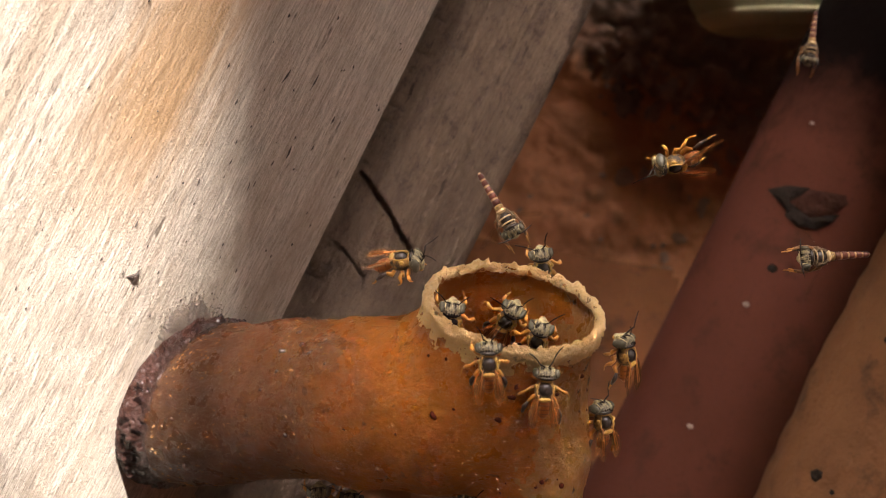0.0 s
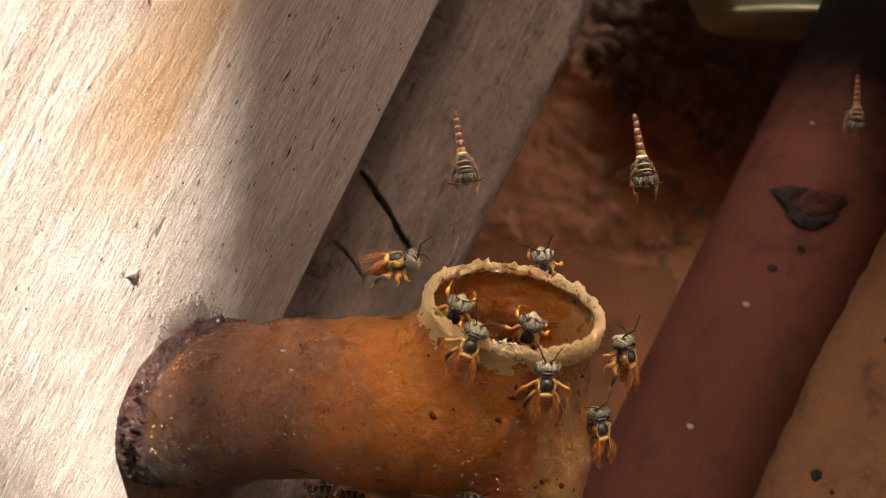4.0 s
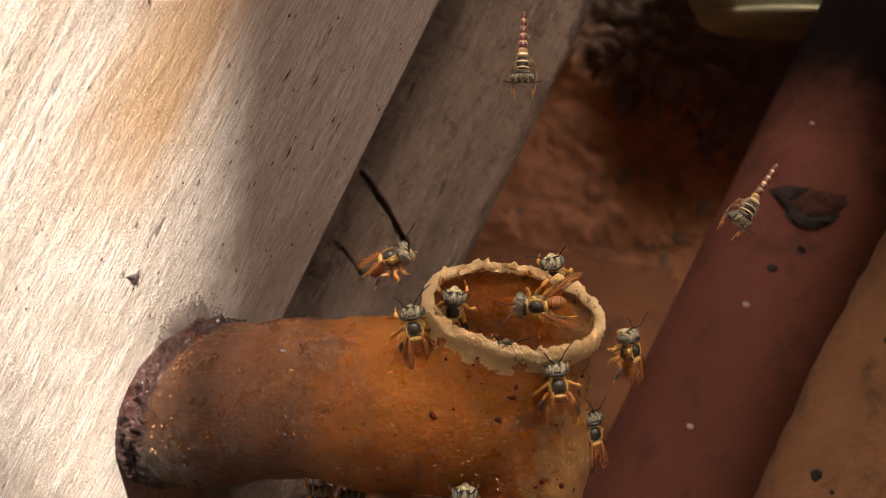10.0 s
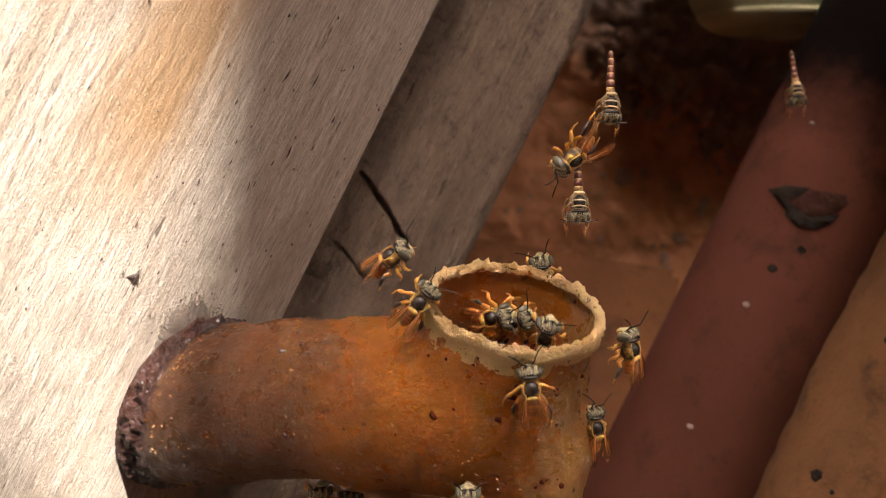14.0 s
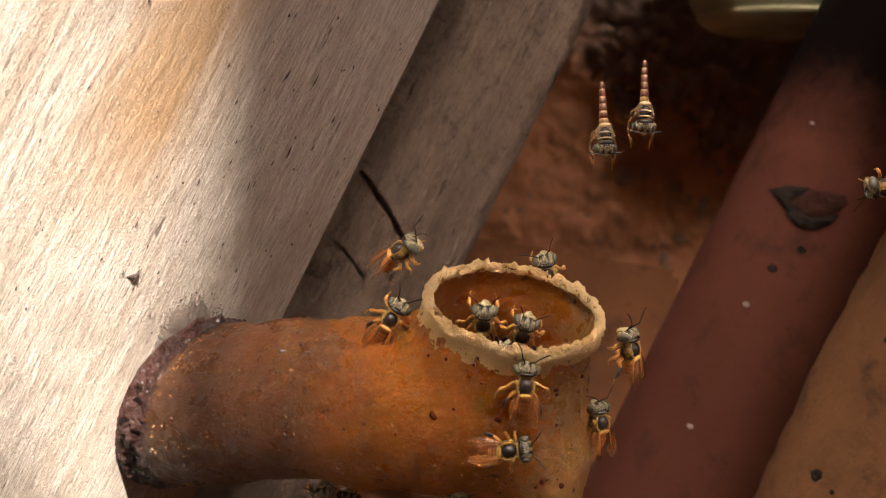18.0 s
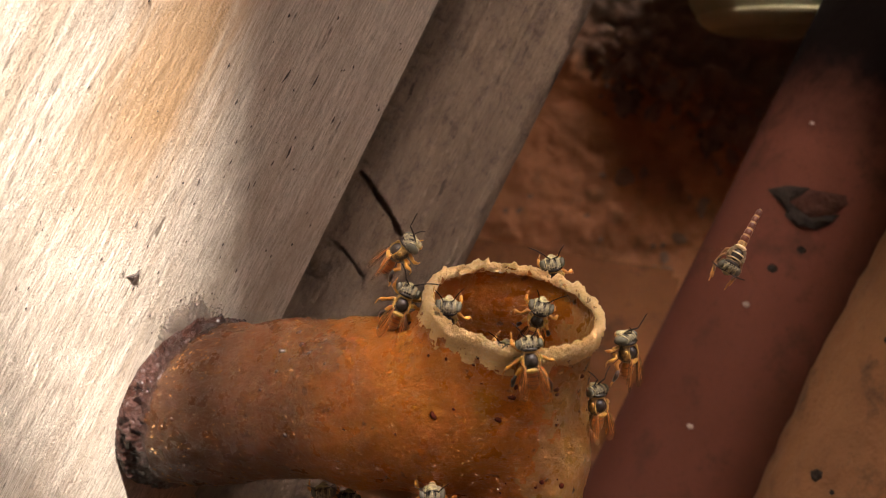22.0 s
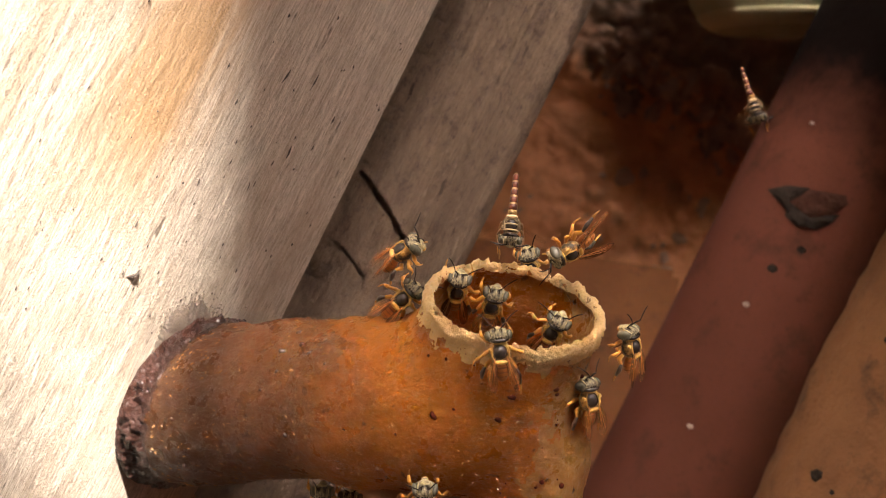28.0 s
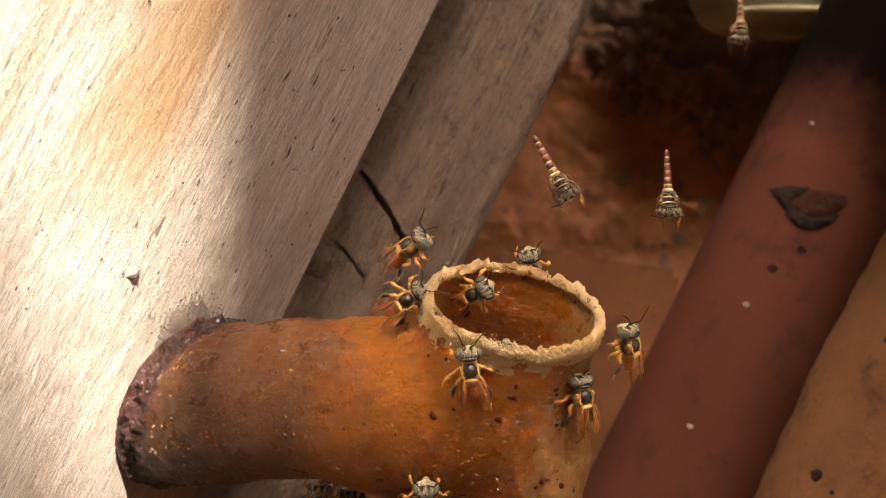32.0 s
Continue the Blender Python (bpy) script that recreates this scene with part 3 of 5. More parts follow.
# Dark slivers lying along the grain of the hive front.
FLECKS = [(-16.78, 4.25, 0.45), (-13.82, 8.88, 0.25), (-14.65, 2.51, 0.4), (-11.43, 5.5, 1.1), (-8.63, 6.11, 1.3), (-12.97, 0.26, 0.35), (-12.61, -1.03, 0.5),
          (-7.8, 1.21, 0.9), (-8.83, 0.09, 0.45), (-9.95, -1.94, 0.6), (-3.17, -1.91, 0.25), (-9.7, -6.09, 0.2), (-14.5, -3.05, 0.5), (-17.9, -6.93, 0.4),
          (-14.14, -9.24, 0.3), (-7.26, -7.35, 0.35), (-9.54, -1.65, 0.5), (-5.77, 2.2, 0.5), (-5.12, 4.49, 0.6), (-4.62, -5.6, 0.25), (-23.7, -12.71, 0.25)]
more = random.Random(21)
for x, z, long in FLECKS + [(more.uniform(-30, -1), more.uniform(-14, 14), more.uniform(0.08, 0.3)) for k in range(60)]:
    w = 0.035 + 0.04 * more.random()
    lean = more.uniform(-0.12, 0.12)
    bm = limb([(x - lean * long, 0.01, z - long / 2), (x, -0.015, z), (x + lean * long, 0.01, z + long / 2)], [w * 0.5, w * 1.3, w * 0.4], 5)
    part("sliver", bm, CRACK, hive)
gouge = part("gouge", limb([(-16.6, 0.02, -10.2), (-16.3, -0.12, -10.0), (-16.0, -0.16, -9.8), (-15.8, 0.02, -9.5)], [0.03, 0.09, 0.08, 0.03], 7), CRACK, hive, "raised splinter")
# ---- the entrance tube ----
SPINE = [((-19.0, 14.0, -10.3), 5.5), ((-14.5, 10.6, -10.1), 5.05), ((-9.6, 7.8, -9.5), 4.75), ((-4.6, 5.0, -9.5), 5.05), ((0.0, 3.4, -9.4), 5.35), ((2.6, 2.9, -8.5), 5.4), ((4.2, 0.0, -3.6), 5.2)]
LOBE = [((5.2, 2.6, -7.5), 3.2), ((5.2, 3.2, -12.5), 3.5), ((4.8, 3.6, -17.0), 3.3)]
MOUTH, MOUTH_WAY = Vector((4.2, 0.0, -3.6)), Vector((0.15, -0.44, 0.885)).normalized()
FACE_N = SITE.inverted().to_3x3() @ Vector((math.cos(radians(FACE)), -math.sin(radians(FACE)), 0))
FACE_D = FACE_N.dot(SITE.inverted().to_3x3() @ Vector((-7.7, 18.4, 0)))


def chain(x, y, z, shrink, knots, soft=1.2):
    d = None
    for (a, ra), (b, rb) in zip(knots, knots[1:]):
        ab = np.array(b) - np.array(a)
        h = np.clip(((x - a[0]) * ab[0] + (y - a[1]) * ab[1] + (z - a[2]) * ab[2]) / ab.dot(ab), 0, 1)
        e = np.sqrt((x - a[0] - h * ab[0]) ** 2 + (y - a[1] - h * ab[1]) ** 2 + (z - a[2] - h * ab[2]) ** 2) - (ra + h * (rb - ra) - shrink)
        if d is None:
            d = e
        else:
            k = np.clip(0.5 + 0.5 * (e - d) / soft, 0, 1)
            d = e * (1 - k) + d * k - soft * k * (1 - k)
    return d


def tube_field(x, y, z):
    up = (x - MOUTH.x) * MOUTH_WAY.x + (y - MOUTH.y) * MOUTH_WAY.y + (z - MOUTH.z) * MOUTH_WAY.z
    r = np.sqrt(np.maximum((x - MOUTH.x) ** 2 + (y - MOUTH.y) ** 2 + (z - MOUTH.z) ** 2 - up ** 2, 0))
    lumps = 0.05 * np.sin(3.1 * x + 1.3 * y) * np.sin(2.7 * z + 1.9 * y) + 0.07 * np.sin(1.1 * x - 0.7 * z) * np.cos(0.9 * y + 0.6 * x)
    outer = chain(x, y, z, 0.0, SPINE) + lumps
    lobe = chain(x, y, z, 0.0, LOBE) + lumps * 1.6
    k = np.clip(0.5 + 0.5 * (lobe - outer) / 1.5, 0, 1)
    outer = lobe * (1 - k) + outer * k - 1.5 * k * (1 - k)
    tip = MOUTH + MOUTH_WAY * 6
    inner = chain(x, y, z, 0.7, SPINE[:-1] + [(MOUTH, 5.52), (tip, 6.7)], 0.8)
    wavy = 0.20 * np.sin(2.3 * x + 0.6 * y) + 0.15 * np.sin(3.9 * x - 2.1 * y + 1.0) + 0.13 * np.sin(7.3 * x + 3.1 * y)
    d = np.maximum(np.maximum(outer, up - 0.2 - wavy), -inner)
    lip = np.sqrt((r - 5.10) ** 2 + (up - wavy * 0.6) ** 2) - 0.25 + 0.07 * np.sin(5.3 * x + 2.0 * y) * np.cos(4.1 * y - 3.0 * z)
    k = np.clip(0.5 + 0.5 * (lip - d) / 0.3, 0, 1)
    d = lip * (1 - k) + d * k - 0.3 * k * (1 - k)
    foot = FACE_N.x * x + FACE_N.y * y + FACE_N.z * z - FACE_D
    collar = chain(x, y, z, -0.1, SPINE[:2])
    collar = np.maximum(collar, foot - 2.0)
    d = np.minimum(d, np.maximum(collar, -inner))
    return np.maximum(d, 0.05 - foot)


def measures(pts, faces):
    """Along and off the mouth's axis, off the hive face, and face middles with a ragged noise."""
    up = (pts - np.array(MOUTH)) @ np.array(MOUTH_WAY)
    rad = np.sqrt(np.maximum(((pts - np.array(MOUTH)) ** 2).sum(1) - up ** 2, 0))
    foot = pts @ np.array(FACE_N) - FACE_D
    mid = pts[faces].mean(1)
    jag = lattice(mid * 1.4, 2)
    return up, rad, foot, mid, jag


def outward(p):
    """How far the tube's surface faces away from the mouth's axis."""
    g = np.stack([tube_field(*(p + np.array(e) * 0.1).T) - tube_field(*(p - np.array(e) * 0.1).T) for e in ((1, 0, 0), (0, 1, 0), (0, 0, 1))], 1)
    g /= np.maximum(np.linalg.norm(g, axis=1), 1e-6)[:, None]
    out = p - np.array(MOUTH)
    out -= np.array(MOUTH_WAY) * (out @ np.array(MOUTH_WAY))[:, None]
    return (g * out).sum(1) / np.maximum(np.linalg.norm(out, axis=1), 0.1)


tube = thing("entrance_tube", SITE.copy(), "amber wax entrance tube with a crusted rim on the hive board", "hive entrance")
pts, faces = surface(tube_field, (-27, -8, -21), (11, 22, 2.5), 0.17)
up, rad, foot, mid, jag = measures(pts, faces)
f_up, f_foot, f_rad = up[faces].mean(1), foot[faces].mean(1), rad[faces].mean(1)
is_rim = (f_up + 0.7 * jag > -0.9) & (f_rad > 4.6) & (outward(mid) > 0.0)
is_base = f_foot + 0.3 * jag < 2.5
is_pale = ~(is_rim | is_base) & (mid[:, 0] + 1.1 * jag - 0.25 * (mid[:, 2] + 9) > 6.2) & (f_rad > 4.0)
lump = lattice(pts * 1.5, 4, 0.7) * np.clip((2.5 - foot) / 0.7, 0, 1) * np.clip((foot - 0.2) / 0.5, 0, 1)
axis = pts - np.array(SPINE[0][0])
axis -= np.array(FACE_N) * (axis @ np.array(FACE_N))[:, None]
flat = pts + axis / np.maximum(np.linalg.norm(axis, axis=1), 0.1)[:, None] * (lump * 0.42)[:, None]
slope = np.stack([tube_field(*(pts + np.array(e) * 0.1).T) - tube_field(*(pts - np.array(e) * 0.1).T) for e in ((1, 0, 0), (0, 1, 0), (0, 0, 1))], 1)
slope /= np.maximum(np.linalg.norm(slope, axis=1), 1e-6)[:, None]
gloss_at = np.clip(1.3 - np.hypot((pts[:, 0] + 8.6) / 2.6, (pts[:, 2] + 6.1) / 1.9) + 0.25 * lattice(pts * 0.9, 2), 0, 1)
flat = flat + slope * (np.where(up < -1.2, 1, 0) * (0.035 * lattice(pts * 2.6, 3, 0.7) + 0.28 * gloss_at * (np.abs(lattice(pts * 1.5 + 4, 3, 0.7)) - 0.2)))[:, None]
is_gloss = ~(is_rim | is_base | is_pale) & (gloss_at[faces].mean(1) + 0.3 * jag > 0.42) & (slope[faces].mean(1)[:, 1] < 0.6)
net("tube_wall", flat, faces[~(is_rim | is_base | is_pale | is_gloss)], WAX_AMBER, tube)
net("wrinkled_patch", flat, faces[is_gloss], WAX_GLOSS, tube, "wrinkled glossy brown wax")
net("thin_flank", flat, faces[is_pale], WAX_PALE, tube, "pale thin wax")
net("resin_collar", flat, faces[is_base], RESIN, tube, "glossy dark resin collar")

pts, faces = surface(tube_field, (-2.2, -7, -8.5), (10.8, 7, 2.4), 0.09)
up, rad, foot, mid, jag = measures(pts, faces)
crumb = lattice(pts * 3.2, 3, 0.7) + 0.7 * np.abs(lattice(pts * 4.6 + 9, 2, 0.7))
bulge = pts - np.array(MOUTH) - np.array(MOUTH_WAY) * (up - 0.0)[:, None]
bulge = bulge / np.maximum(rad, 0.1)[:, None] * (rad - 5.02)[:, None] + np.array(MOUTH_WAY) * (up * 0.6 + 0.25)[:, None]
bulge /= np.maximum(np.linalg.norm(bulge, axis=1), 0.05)[:, None]
flat = pts + bulge * (0.03 + 0.11 * crumb * np.clip((up + 1.8) / 0.6, 0, 1))[:, None]
is_rim = (up[faces].mean(1) + 0.7 * jag > -1.1) & (rad[faces].mean(1) > 4.5) & ((outward(mid) > -0.35) | (up[faces].mean(1) > -0.1))
net("rim", flat, faces[is_rim], WAX_RIM, tube, "pale crusted wax rim")


def film(cx, cz, reach, seed):
    """A thin irregular smear on the hive face, in the face's own x and z."""
    bm = bmesh.new()
    rings = []
    for f in (1.0, 0.92, 0.8, 0.5, 0.2):
        ring = []
        for k in range(160):
            a = math.tau * k / 160
            r = reach * (1 + 0.16 * noise.fractal(Vector((3.5 * math.cos(a), 3.5 * math.sin(a), seed)), 0.5, 2, 5)) * f
            x, z = cx + r * math.cos(a), cz + r * math.sin(a)
            ring.append(bm.verts.new((x, -0.004 - 0.22 * math.sqrt(1 - f * f) - (0.08 + 0.08 * noise.noise(Vector((x, z, 1)) * 1.5) if f < 1 else 0), z)))
        rings.append(ring)
    for a, b in zip(rings, rings[1:]):
        for k in range(160):
            bm.faces.new((a[k], a[(k + 1) % 160], b[(k + 1) % 160], b[k]))
    bm.faces.new(rings[-1])
    bmesh.ops.recalc_face_normals(bm, faces=bm.faces[:])
    return bm


smear = thing("resin_smear", upright_frame(-7.7, 18.4, 90 - FACE), "brown resin smear on the hive board round the tube", "resin")
part("film", film(-8.6, -13.2, 3.0, 2.0), SMEAR, smear)
rnd = random.Random(31)
bits = []
for k in range(380):
    a, r = rnd.uniform(0.2, 2.9), rnd.gauss(3.1, 0.55)
    bits.append((-8.6 + r * math.cos(a), -0.05, -13.2 + r * math.sin(a), 0.02 + 0.05 * rnd.random() ** 2, 0.4))
heap("grit", bits, SMEAR, smear)

for x, y, z, r in ((-0.52, -2.3, -9.64, 0.26), (3.18, -2.8, -9.69, 0.28), (3.26, -2.2, -10.89, 0.2), (4.21, -3.6, -7.71, 0.3), (4.64, -3.3, -8.06, 0.22), (2.05, -4.1, -6.11, 0.18),
                   (3.9, -3.3, -8.38, 0.25), (-0.78, -2.0, -6.17, 0.15), (0.19, -2.8, -6.32, 0.12), (1.8, -3.8, -6.54, 0.14), (-5.45, -0.3, -9.27, 0.12), (6.45, -1.2, -10.01, 0.3),
                   (6.54, -2.4, -8.1, 0.2), (-2.76, -1.3, -10.82, 0.1)):
    bm = egg((x, y + 0.05, z), (r, 0.12, r * 0.7), n=12, turn=(0, 400 * x % 90, 0))
    bm.normal_update()
    rough_up(bm, r * 0.6, 3.0 / r * 0.3)
    part("pit", bm, PIT, tube, "dark red pit")
for x, y, z, r in ((-18.29, 10.6, -5.86, 0.3), (-17.57, 8.9, -6.21, 0.22), (-18.61, 9.7, -6.36, 0.2), (-17.44, 9.9, -5.75, 0.16), (-16.91, 5.9, -10.59, 0.16), (-16.65, 5.8, -9.84, 0.12),
                   (-9.81, 3.6, -6.35, 0.2), (-9.22, 2.8, -6.82, 0.16), (-8.57, 3.3, -5.89, 0.2), (-7.97, 2.2, -6.37, 0.22), (-8.28, 1.8, -7.09, 0.14), (-7.68, 2.8, -5.62, 0.18),
                   (-10.08, 2.9, -7.51, 0.14), (-9.96, 3.4, -6.69, 0.14), (-7.04, 1.1, -6.87, 0.12), (-8.86, 4.6, -5.2, 0.15), (-12.7, 4.7, -6.95, 0.08), (-9.53, 2.5, -11.24, 0.14),
                   (-16.37, 7.0, -13.7, 0.12), (-5.79, -0.1, -10.62, 0.1), (-14.87, 5.2, -9.08, 0.08), (-11.12, 3.0, -8.55, 0.08)):
    bm = egg((x, y + 0.02, z), (r * 1.2, r * 0.8, r), n=12, turn=(0, 300 * z % 90, 0))
    bm.normal_update()
    rough_up(bm, r * 0.5, 0.6 / r)
    part("resin_drop", bm, DROP, tube, "glossy resin drop")

# Crumbs of wax pressed along the rim, and thin glossy flakes and dark pits over the tube.
side_a = MOUTH_WAY.orthogonal().normalized()
side_b = MOUTH_WAY.cross(side_a)
rnd = random.Random(17)
bits = []
for k in range(1500):
    a, b = rnd.uniform(0, math.tau), rnd.uniform(-1.3, 2.4)
    out = side_a * math.cos(a) + side_b * math.sin(a)
    p = MOUTH + out * (5.10 + 0.28 * math.cos(b)) + MOUTH_WAY * (0.05 + (0.30 if b > 0 else 0.9) * math.sin(b))
    bits.append((*p, 0.03 + 0.12 * rnd.random() ** 3, 0.8))
heap("crust", bits, WAX_RIM, tube, "loose pale wax crumbs")

pts, faces = surface(tube_field, (-20, -8, -19), (11, 14, -2), 0.4)
grad = np.stack([tube_field(*(pts + np.array(e) * 0.1).T) - tube_field(*(pts - np.array(e) * 0.1).T) for e in ((1, 0, 0), (0, 1, 0), (0, 0, 1))], 1)
grad /= np.maximum(np.linalg.norm(grad, axis=1), 1e-6)[:, None]
up, rad, foot, mid, jag = measures(pts, faces)
open_side = np.flatnonzero((grad[:, 1] < -0.15) & (foot > 2.6) & ((up < -0.9) & (rad > 4.4) | (pts[:, 0] < -2.5)))
rng = np.random.default_rng(23)
verts, tris = [], []
off = np.minimum(np.hypot((pts[:, 0] + 8.6) / 2.2, (pts[:, 2] + 6.3) / 1.4), np.hypot((pts[:, 0] + 16.5) / 1.6, (pts[:, 2] + 6.3) / 1.2))
shiny = open_side[off[open_side] < 1 + 0.3 * rng.random(len(open_side))]
for i in np.concatenate([rng.choice(open_side, 1500), rng.choice(shiny, 420)]):
    n = Vector(grad[i])
    p = Vector(pts[i]) + n.orthogonal() * rng.uniform(-0.2, 0.2) - n * 0.01
    w = (Vector((rng.normal(0.8, 0.7), rng.normal(0, 0.5), rng.normal(0, 0.6))).normalized())
    w = (w - n * w.dot(n)).normalized()
    v = n.cross(w)
    long, wide, lift = rng.uniform(0.05, 0.22), rng.uniform(0.02, 0.06), rng.uniform(0.02, 0.07)
    k = len(verts)
    verts += [p - w * long - n * 0.03, p + v * wide - n * 0.02, p + w * long + n * lift, p - v * wide - n * 0.02, p + n * lift * 1.2]
    tris += [(k, k + 4, k + 1), (k + 1, k + 4, k + 2), (k + 2, k + 4, k + 3), (k + 3, k + 4, k)]
me = bpy.data.meshes.new("flakes")
me.from_pydata([v[:] for v in verts], [], tris)
solid("flaking", me, WAX_FLAKE, tube, "thin glossy wax flakes", smooth=False)
right = [i for i in open_side if pts[i, 0] > -1 and pts[i, 2] < -5]
for i in rng.choice(right, 46):
    p, n, r = pts[i], grad[i], 0.05 + 0.15 * rng.random() ** 2
    bm = egg(p + n * 0.0, (r, r * 0.6, r * 0.75), n=9, turn=(0, 70 * r * 20 % 90, 0))
    bm.normal_update()
    rough_up(bm, r * 0.5, 0.9 / r * 0.3)
    part("pit", bm, PIT, tube, "dark red pit")
# ---- the bees (forward x, left y, back z; the origin lies in the thorax) ----
def sheet(outline, thick=0.03, curl=0.0):
    """A thin wing from an outline of (x, y), arched by curl."""
    bm = bmesh.new()
    top = [bm.verts.new((x, y, thick / 2 + curl * y * y)) for x, y in outline]
    low = [bm.verts.new((x, y, -thick / 2 + curl * y * y)) for x, y in outline]
    n = len(outline)
    bm.faces.new(top)
    bm.faces.new(low[::-1])
    for k in range(n):
        bm.faces.new((top[k], low[k], low[(k + 1) % n], top[(k + 1) % n]))
    return bm


def wing_outline(length, width, n=22):
    return [(-length * (0.5 - 0.5 * math.cos(a)), width * (0.55 + 0.45 * math.sin(a / 2)) * math.sin(a) * (1.0 if a < math.pi else 0.45)) for a in (math.tau * k / n for k in range(n))]


def place(bm, m):
    bmesh.ops.transform(bm, matrix=m, verts=bm.verts[:])
    return bm


def turned(at, rx=0, ry=0, rz=0):
    return Matrix.LocRotScale(at, Euler([radians(a) for a in (rx, ry, rz)]), None)


def furry(bm, at, size, count, long, seed):
    """Short bristles standing off an ellipsoid."""
    rnd = random.Random(seed)
    for _ in range(count):
        w = Vector([rnd.gauss(0, 1) for _ in range(3)]).normalized()
        if w.z < -0.5:
            continue
        p = Vector(at) + Vector([a * b for a, b in zip(w, size)])
        q = p + (w + Vector((-0.5, 0, 0.1))).normalized() * long
        side = w.orthogonal().normalized() * 0.016
        bm.faces.new([bm.verts.new(v) for v in (p - side, p + side, q)])
    return bm


def bee_head(bee, pale=False):
    head = part("head", egg((0.98, 0, -0.06), (0.44, 0.82, 0.66), n=18), BEE_GREY, bee)
    part("hair", furry(bmesh.new(), (0.98, 0, -0.06), (0.44, 0.82, 0.66), 420, 0.11, 3), BEE_HAIR, head, "short pale hair")
    for y in (1, -1):
        part("eye", egg((1.04, 0.66 * y, 0.0), (0.30, 0.20, 0.48), turn=(8 * y, 0, 0)), BEE_EYE, head, "grey-green compound eye")
        part("brow", limb([(0.90, 0.14 * y, 0.60), (1.14, 0.18 * y, 0.46), (1.32, 0.20 * y, 0.22), (1.40, 0.16 * y, -0.02)], [0.04, 0.07, 0.07, 0.04]), BEE_DARK, head, "black stripe above the feelers")
        part("cheek", limb([(1.12, 0.42 * y, 0.46), (1.30, 0.44 * y, 0.20), (1.36, 0.42 * y, -0.10), (1.26, 0.36 * y, -0.46)], [0.03, 0.05, 0.075, 0.05]), BEE_FACE, head, "pale yellow cheek stripe")
    part("brow_line", limb([(1.02, 0, 0.62), (1.30, 0, 0.34), (1.42, 0, 0.06)], [0.02, 0.035, 0.03]), BEE_FACE, head)
    bm = egg((1.34, 0, -0.28), (0.16, 0.34, 0.26))
    egg((1.30, 0, -0.56), (0.18, 0.24, 0.14), bm)
    part("face", bm, BEE_FACE, head, "pale yellow face plate")
    bm = limb([(0.80, 0.56, 0.34), (0.78, 0.30, 0.52), (0.78, 0, 0.57), (0.78, -0.30, 0.52), (0.80, -0.56, 0.34)], [0.07, 0.12, 0.13, 0.12, 0.07])
    for y in (0, 0.16, -0.16):
        egg((0.98, y, 0.62 - abs(y) * 0.2), (0.07, 0.07, 0.06), bm, 8)
    part("crown", bm, BEE_DARK, head, "black crown with three small eyes")
    part("jaw", egg((1.22, 0.0, -0.72), (0.16, 0.22, 0.10)), BEE_LEG, head)
    return head


def bee_antenna(head, y, spread=0.55, rise=0.7):
    bm = limb([(1.42, 0.14 * y, 0.05), (1.62, 0.30 * y, 0.30 * rise + 0.1), (1.74, 0.40 * y, 0.55 * rise + 0.15)], [0.055, 0.05, 0.05])
    pts = [(1.74 + 1.05 * k * (1 - 0.2 * k), (0.40 + spread * k + 0.25 * k * k) * y, 0.55 * rise + 0.15 + 0.35 * k * rise - 0.15 * k * k) for k in (0, 0.2, 0.4, 0.6, 0.8, 1.0)]
    limb(pts, [0.03, 0.036, 0.04, 0.04, 0.036, 0.024], 7, bm)
    return part("antenna", bm, BEE_DARK, head, "dark jointed antenna")


def bee_leg(bee, pts, thick, mat=None, foot=None, jolt=None):
    pts = [(x, y if abs(y) < 0.5 else math.copysign(0.5 + (abs(y) - 0.5) * 0.66, y), z) for x, y, z in pts]
    if jolt:
        a, b = jolt.uniform(-0.30, 0.30), jolt.uniform(-0.22, 0.22)
        pts = [pts[0]] + [(x + a * k / 3 * (1 if k < 4 else 1.1), y + b * k / 4, z + jolt.uniform(-0.04, 0.04)) for k, (x, y, z) in enumerate(pts[1:], 1)]
    leg = part("leg", limb(pts[:3], [thick * 1.3, thick * 1.7, thick * 1.1]), mat or BEE_LEG, bee)
    part("shin", limb(pts[2:5], [thick * 0.95, thick * 1.6, thick * 0.95]), foot or BEE_LEG, leg)
    part("foot", limb(pts[4:], [thick * 0.75] + [thick * 0.6] * (len(pts) - 6) + [thick * 0.4]), BEE_LEG, leg)
    return leg


def bee_thorax(bee, pale_lines=0, side=None):
    trim = BEE_UMBER if pale_lines else BEE_YELLOW
    thorax = part("thorax", egg((0, 0, -0.06), (0.74, 0.66, 0.56), n=20), side or BEE_FLANK, bee)
    part("back_plate", egg((0.03, 0, 0.17), (0.52, 0.47, 0.46), n=20), BEE_DARK, thorax, "glossy black back")
    part("hair", furry(bmesh.new(), (0, 0, -0.04), (0.76, 0.68, 0.56), 150, 0.10, 5), BEE_HAIR, thorax)
    for y in (1, -1):
        part("side_stripe", limb([(0.55, 0.34 * y, 0.36), (0.28, 0.50 * y, 0.40), (-0.16, 0.52 * y, 0.42), (-0.50, 0.36 * y, 0.42)], [0.03, 0.045, 0.05, 0.045]), trim, thorax, "yellow edge of the back")
        part("wing_root", egg((0.22, 0.60 * y, 0.26), (0.16, 0.12, 0.12)), trim, thorax)
    part("rear_plate", egg((-0.58, 0, 0.36), (0.16, 0.42, 0.17)), BEE_PALE if pale_lines else BEE_YELLOW, thorax, "pale crescent plate" if pale_lines else "yellow crescent plate")
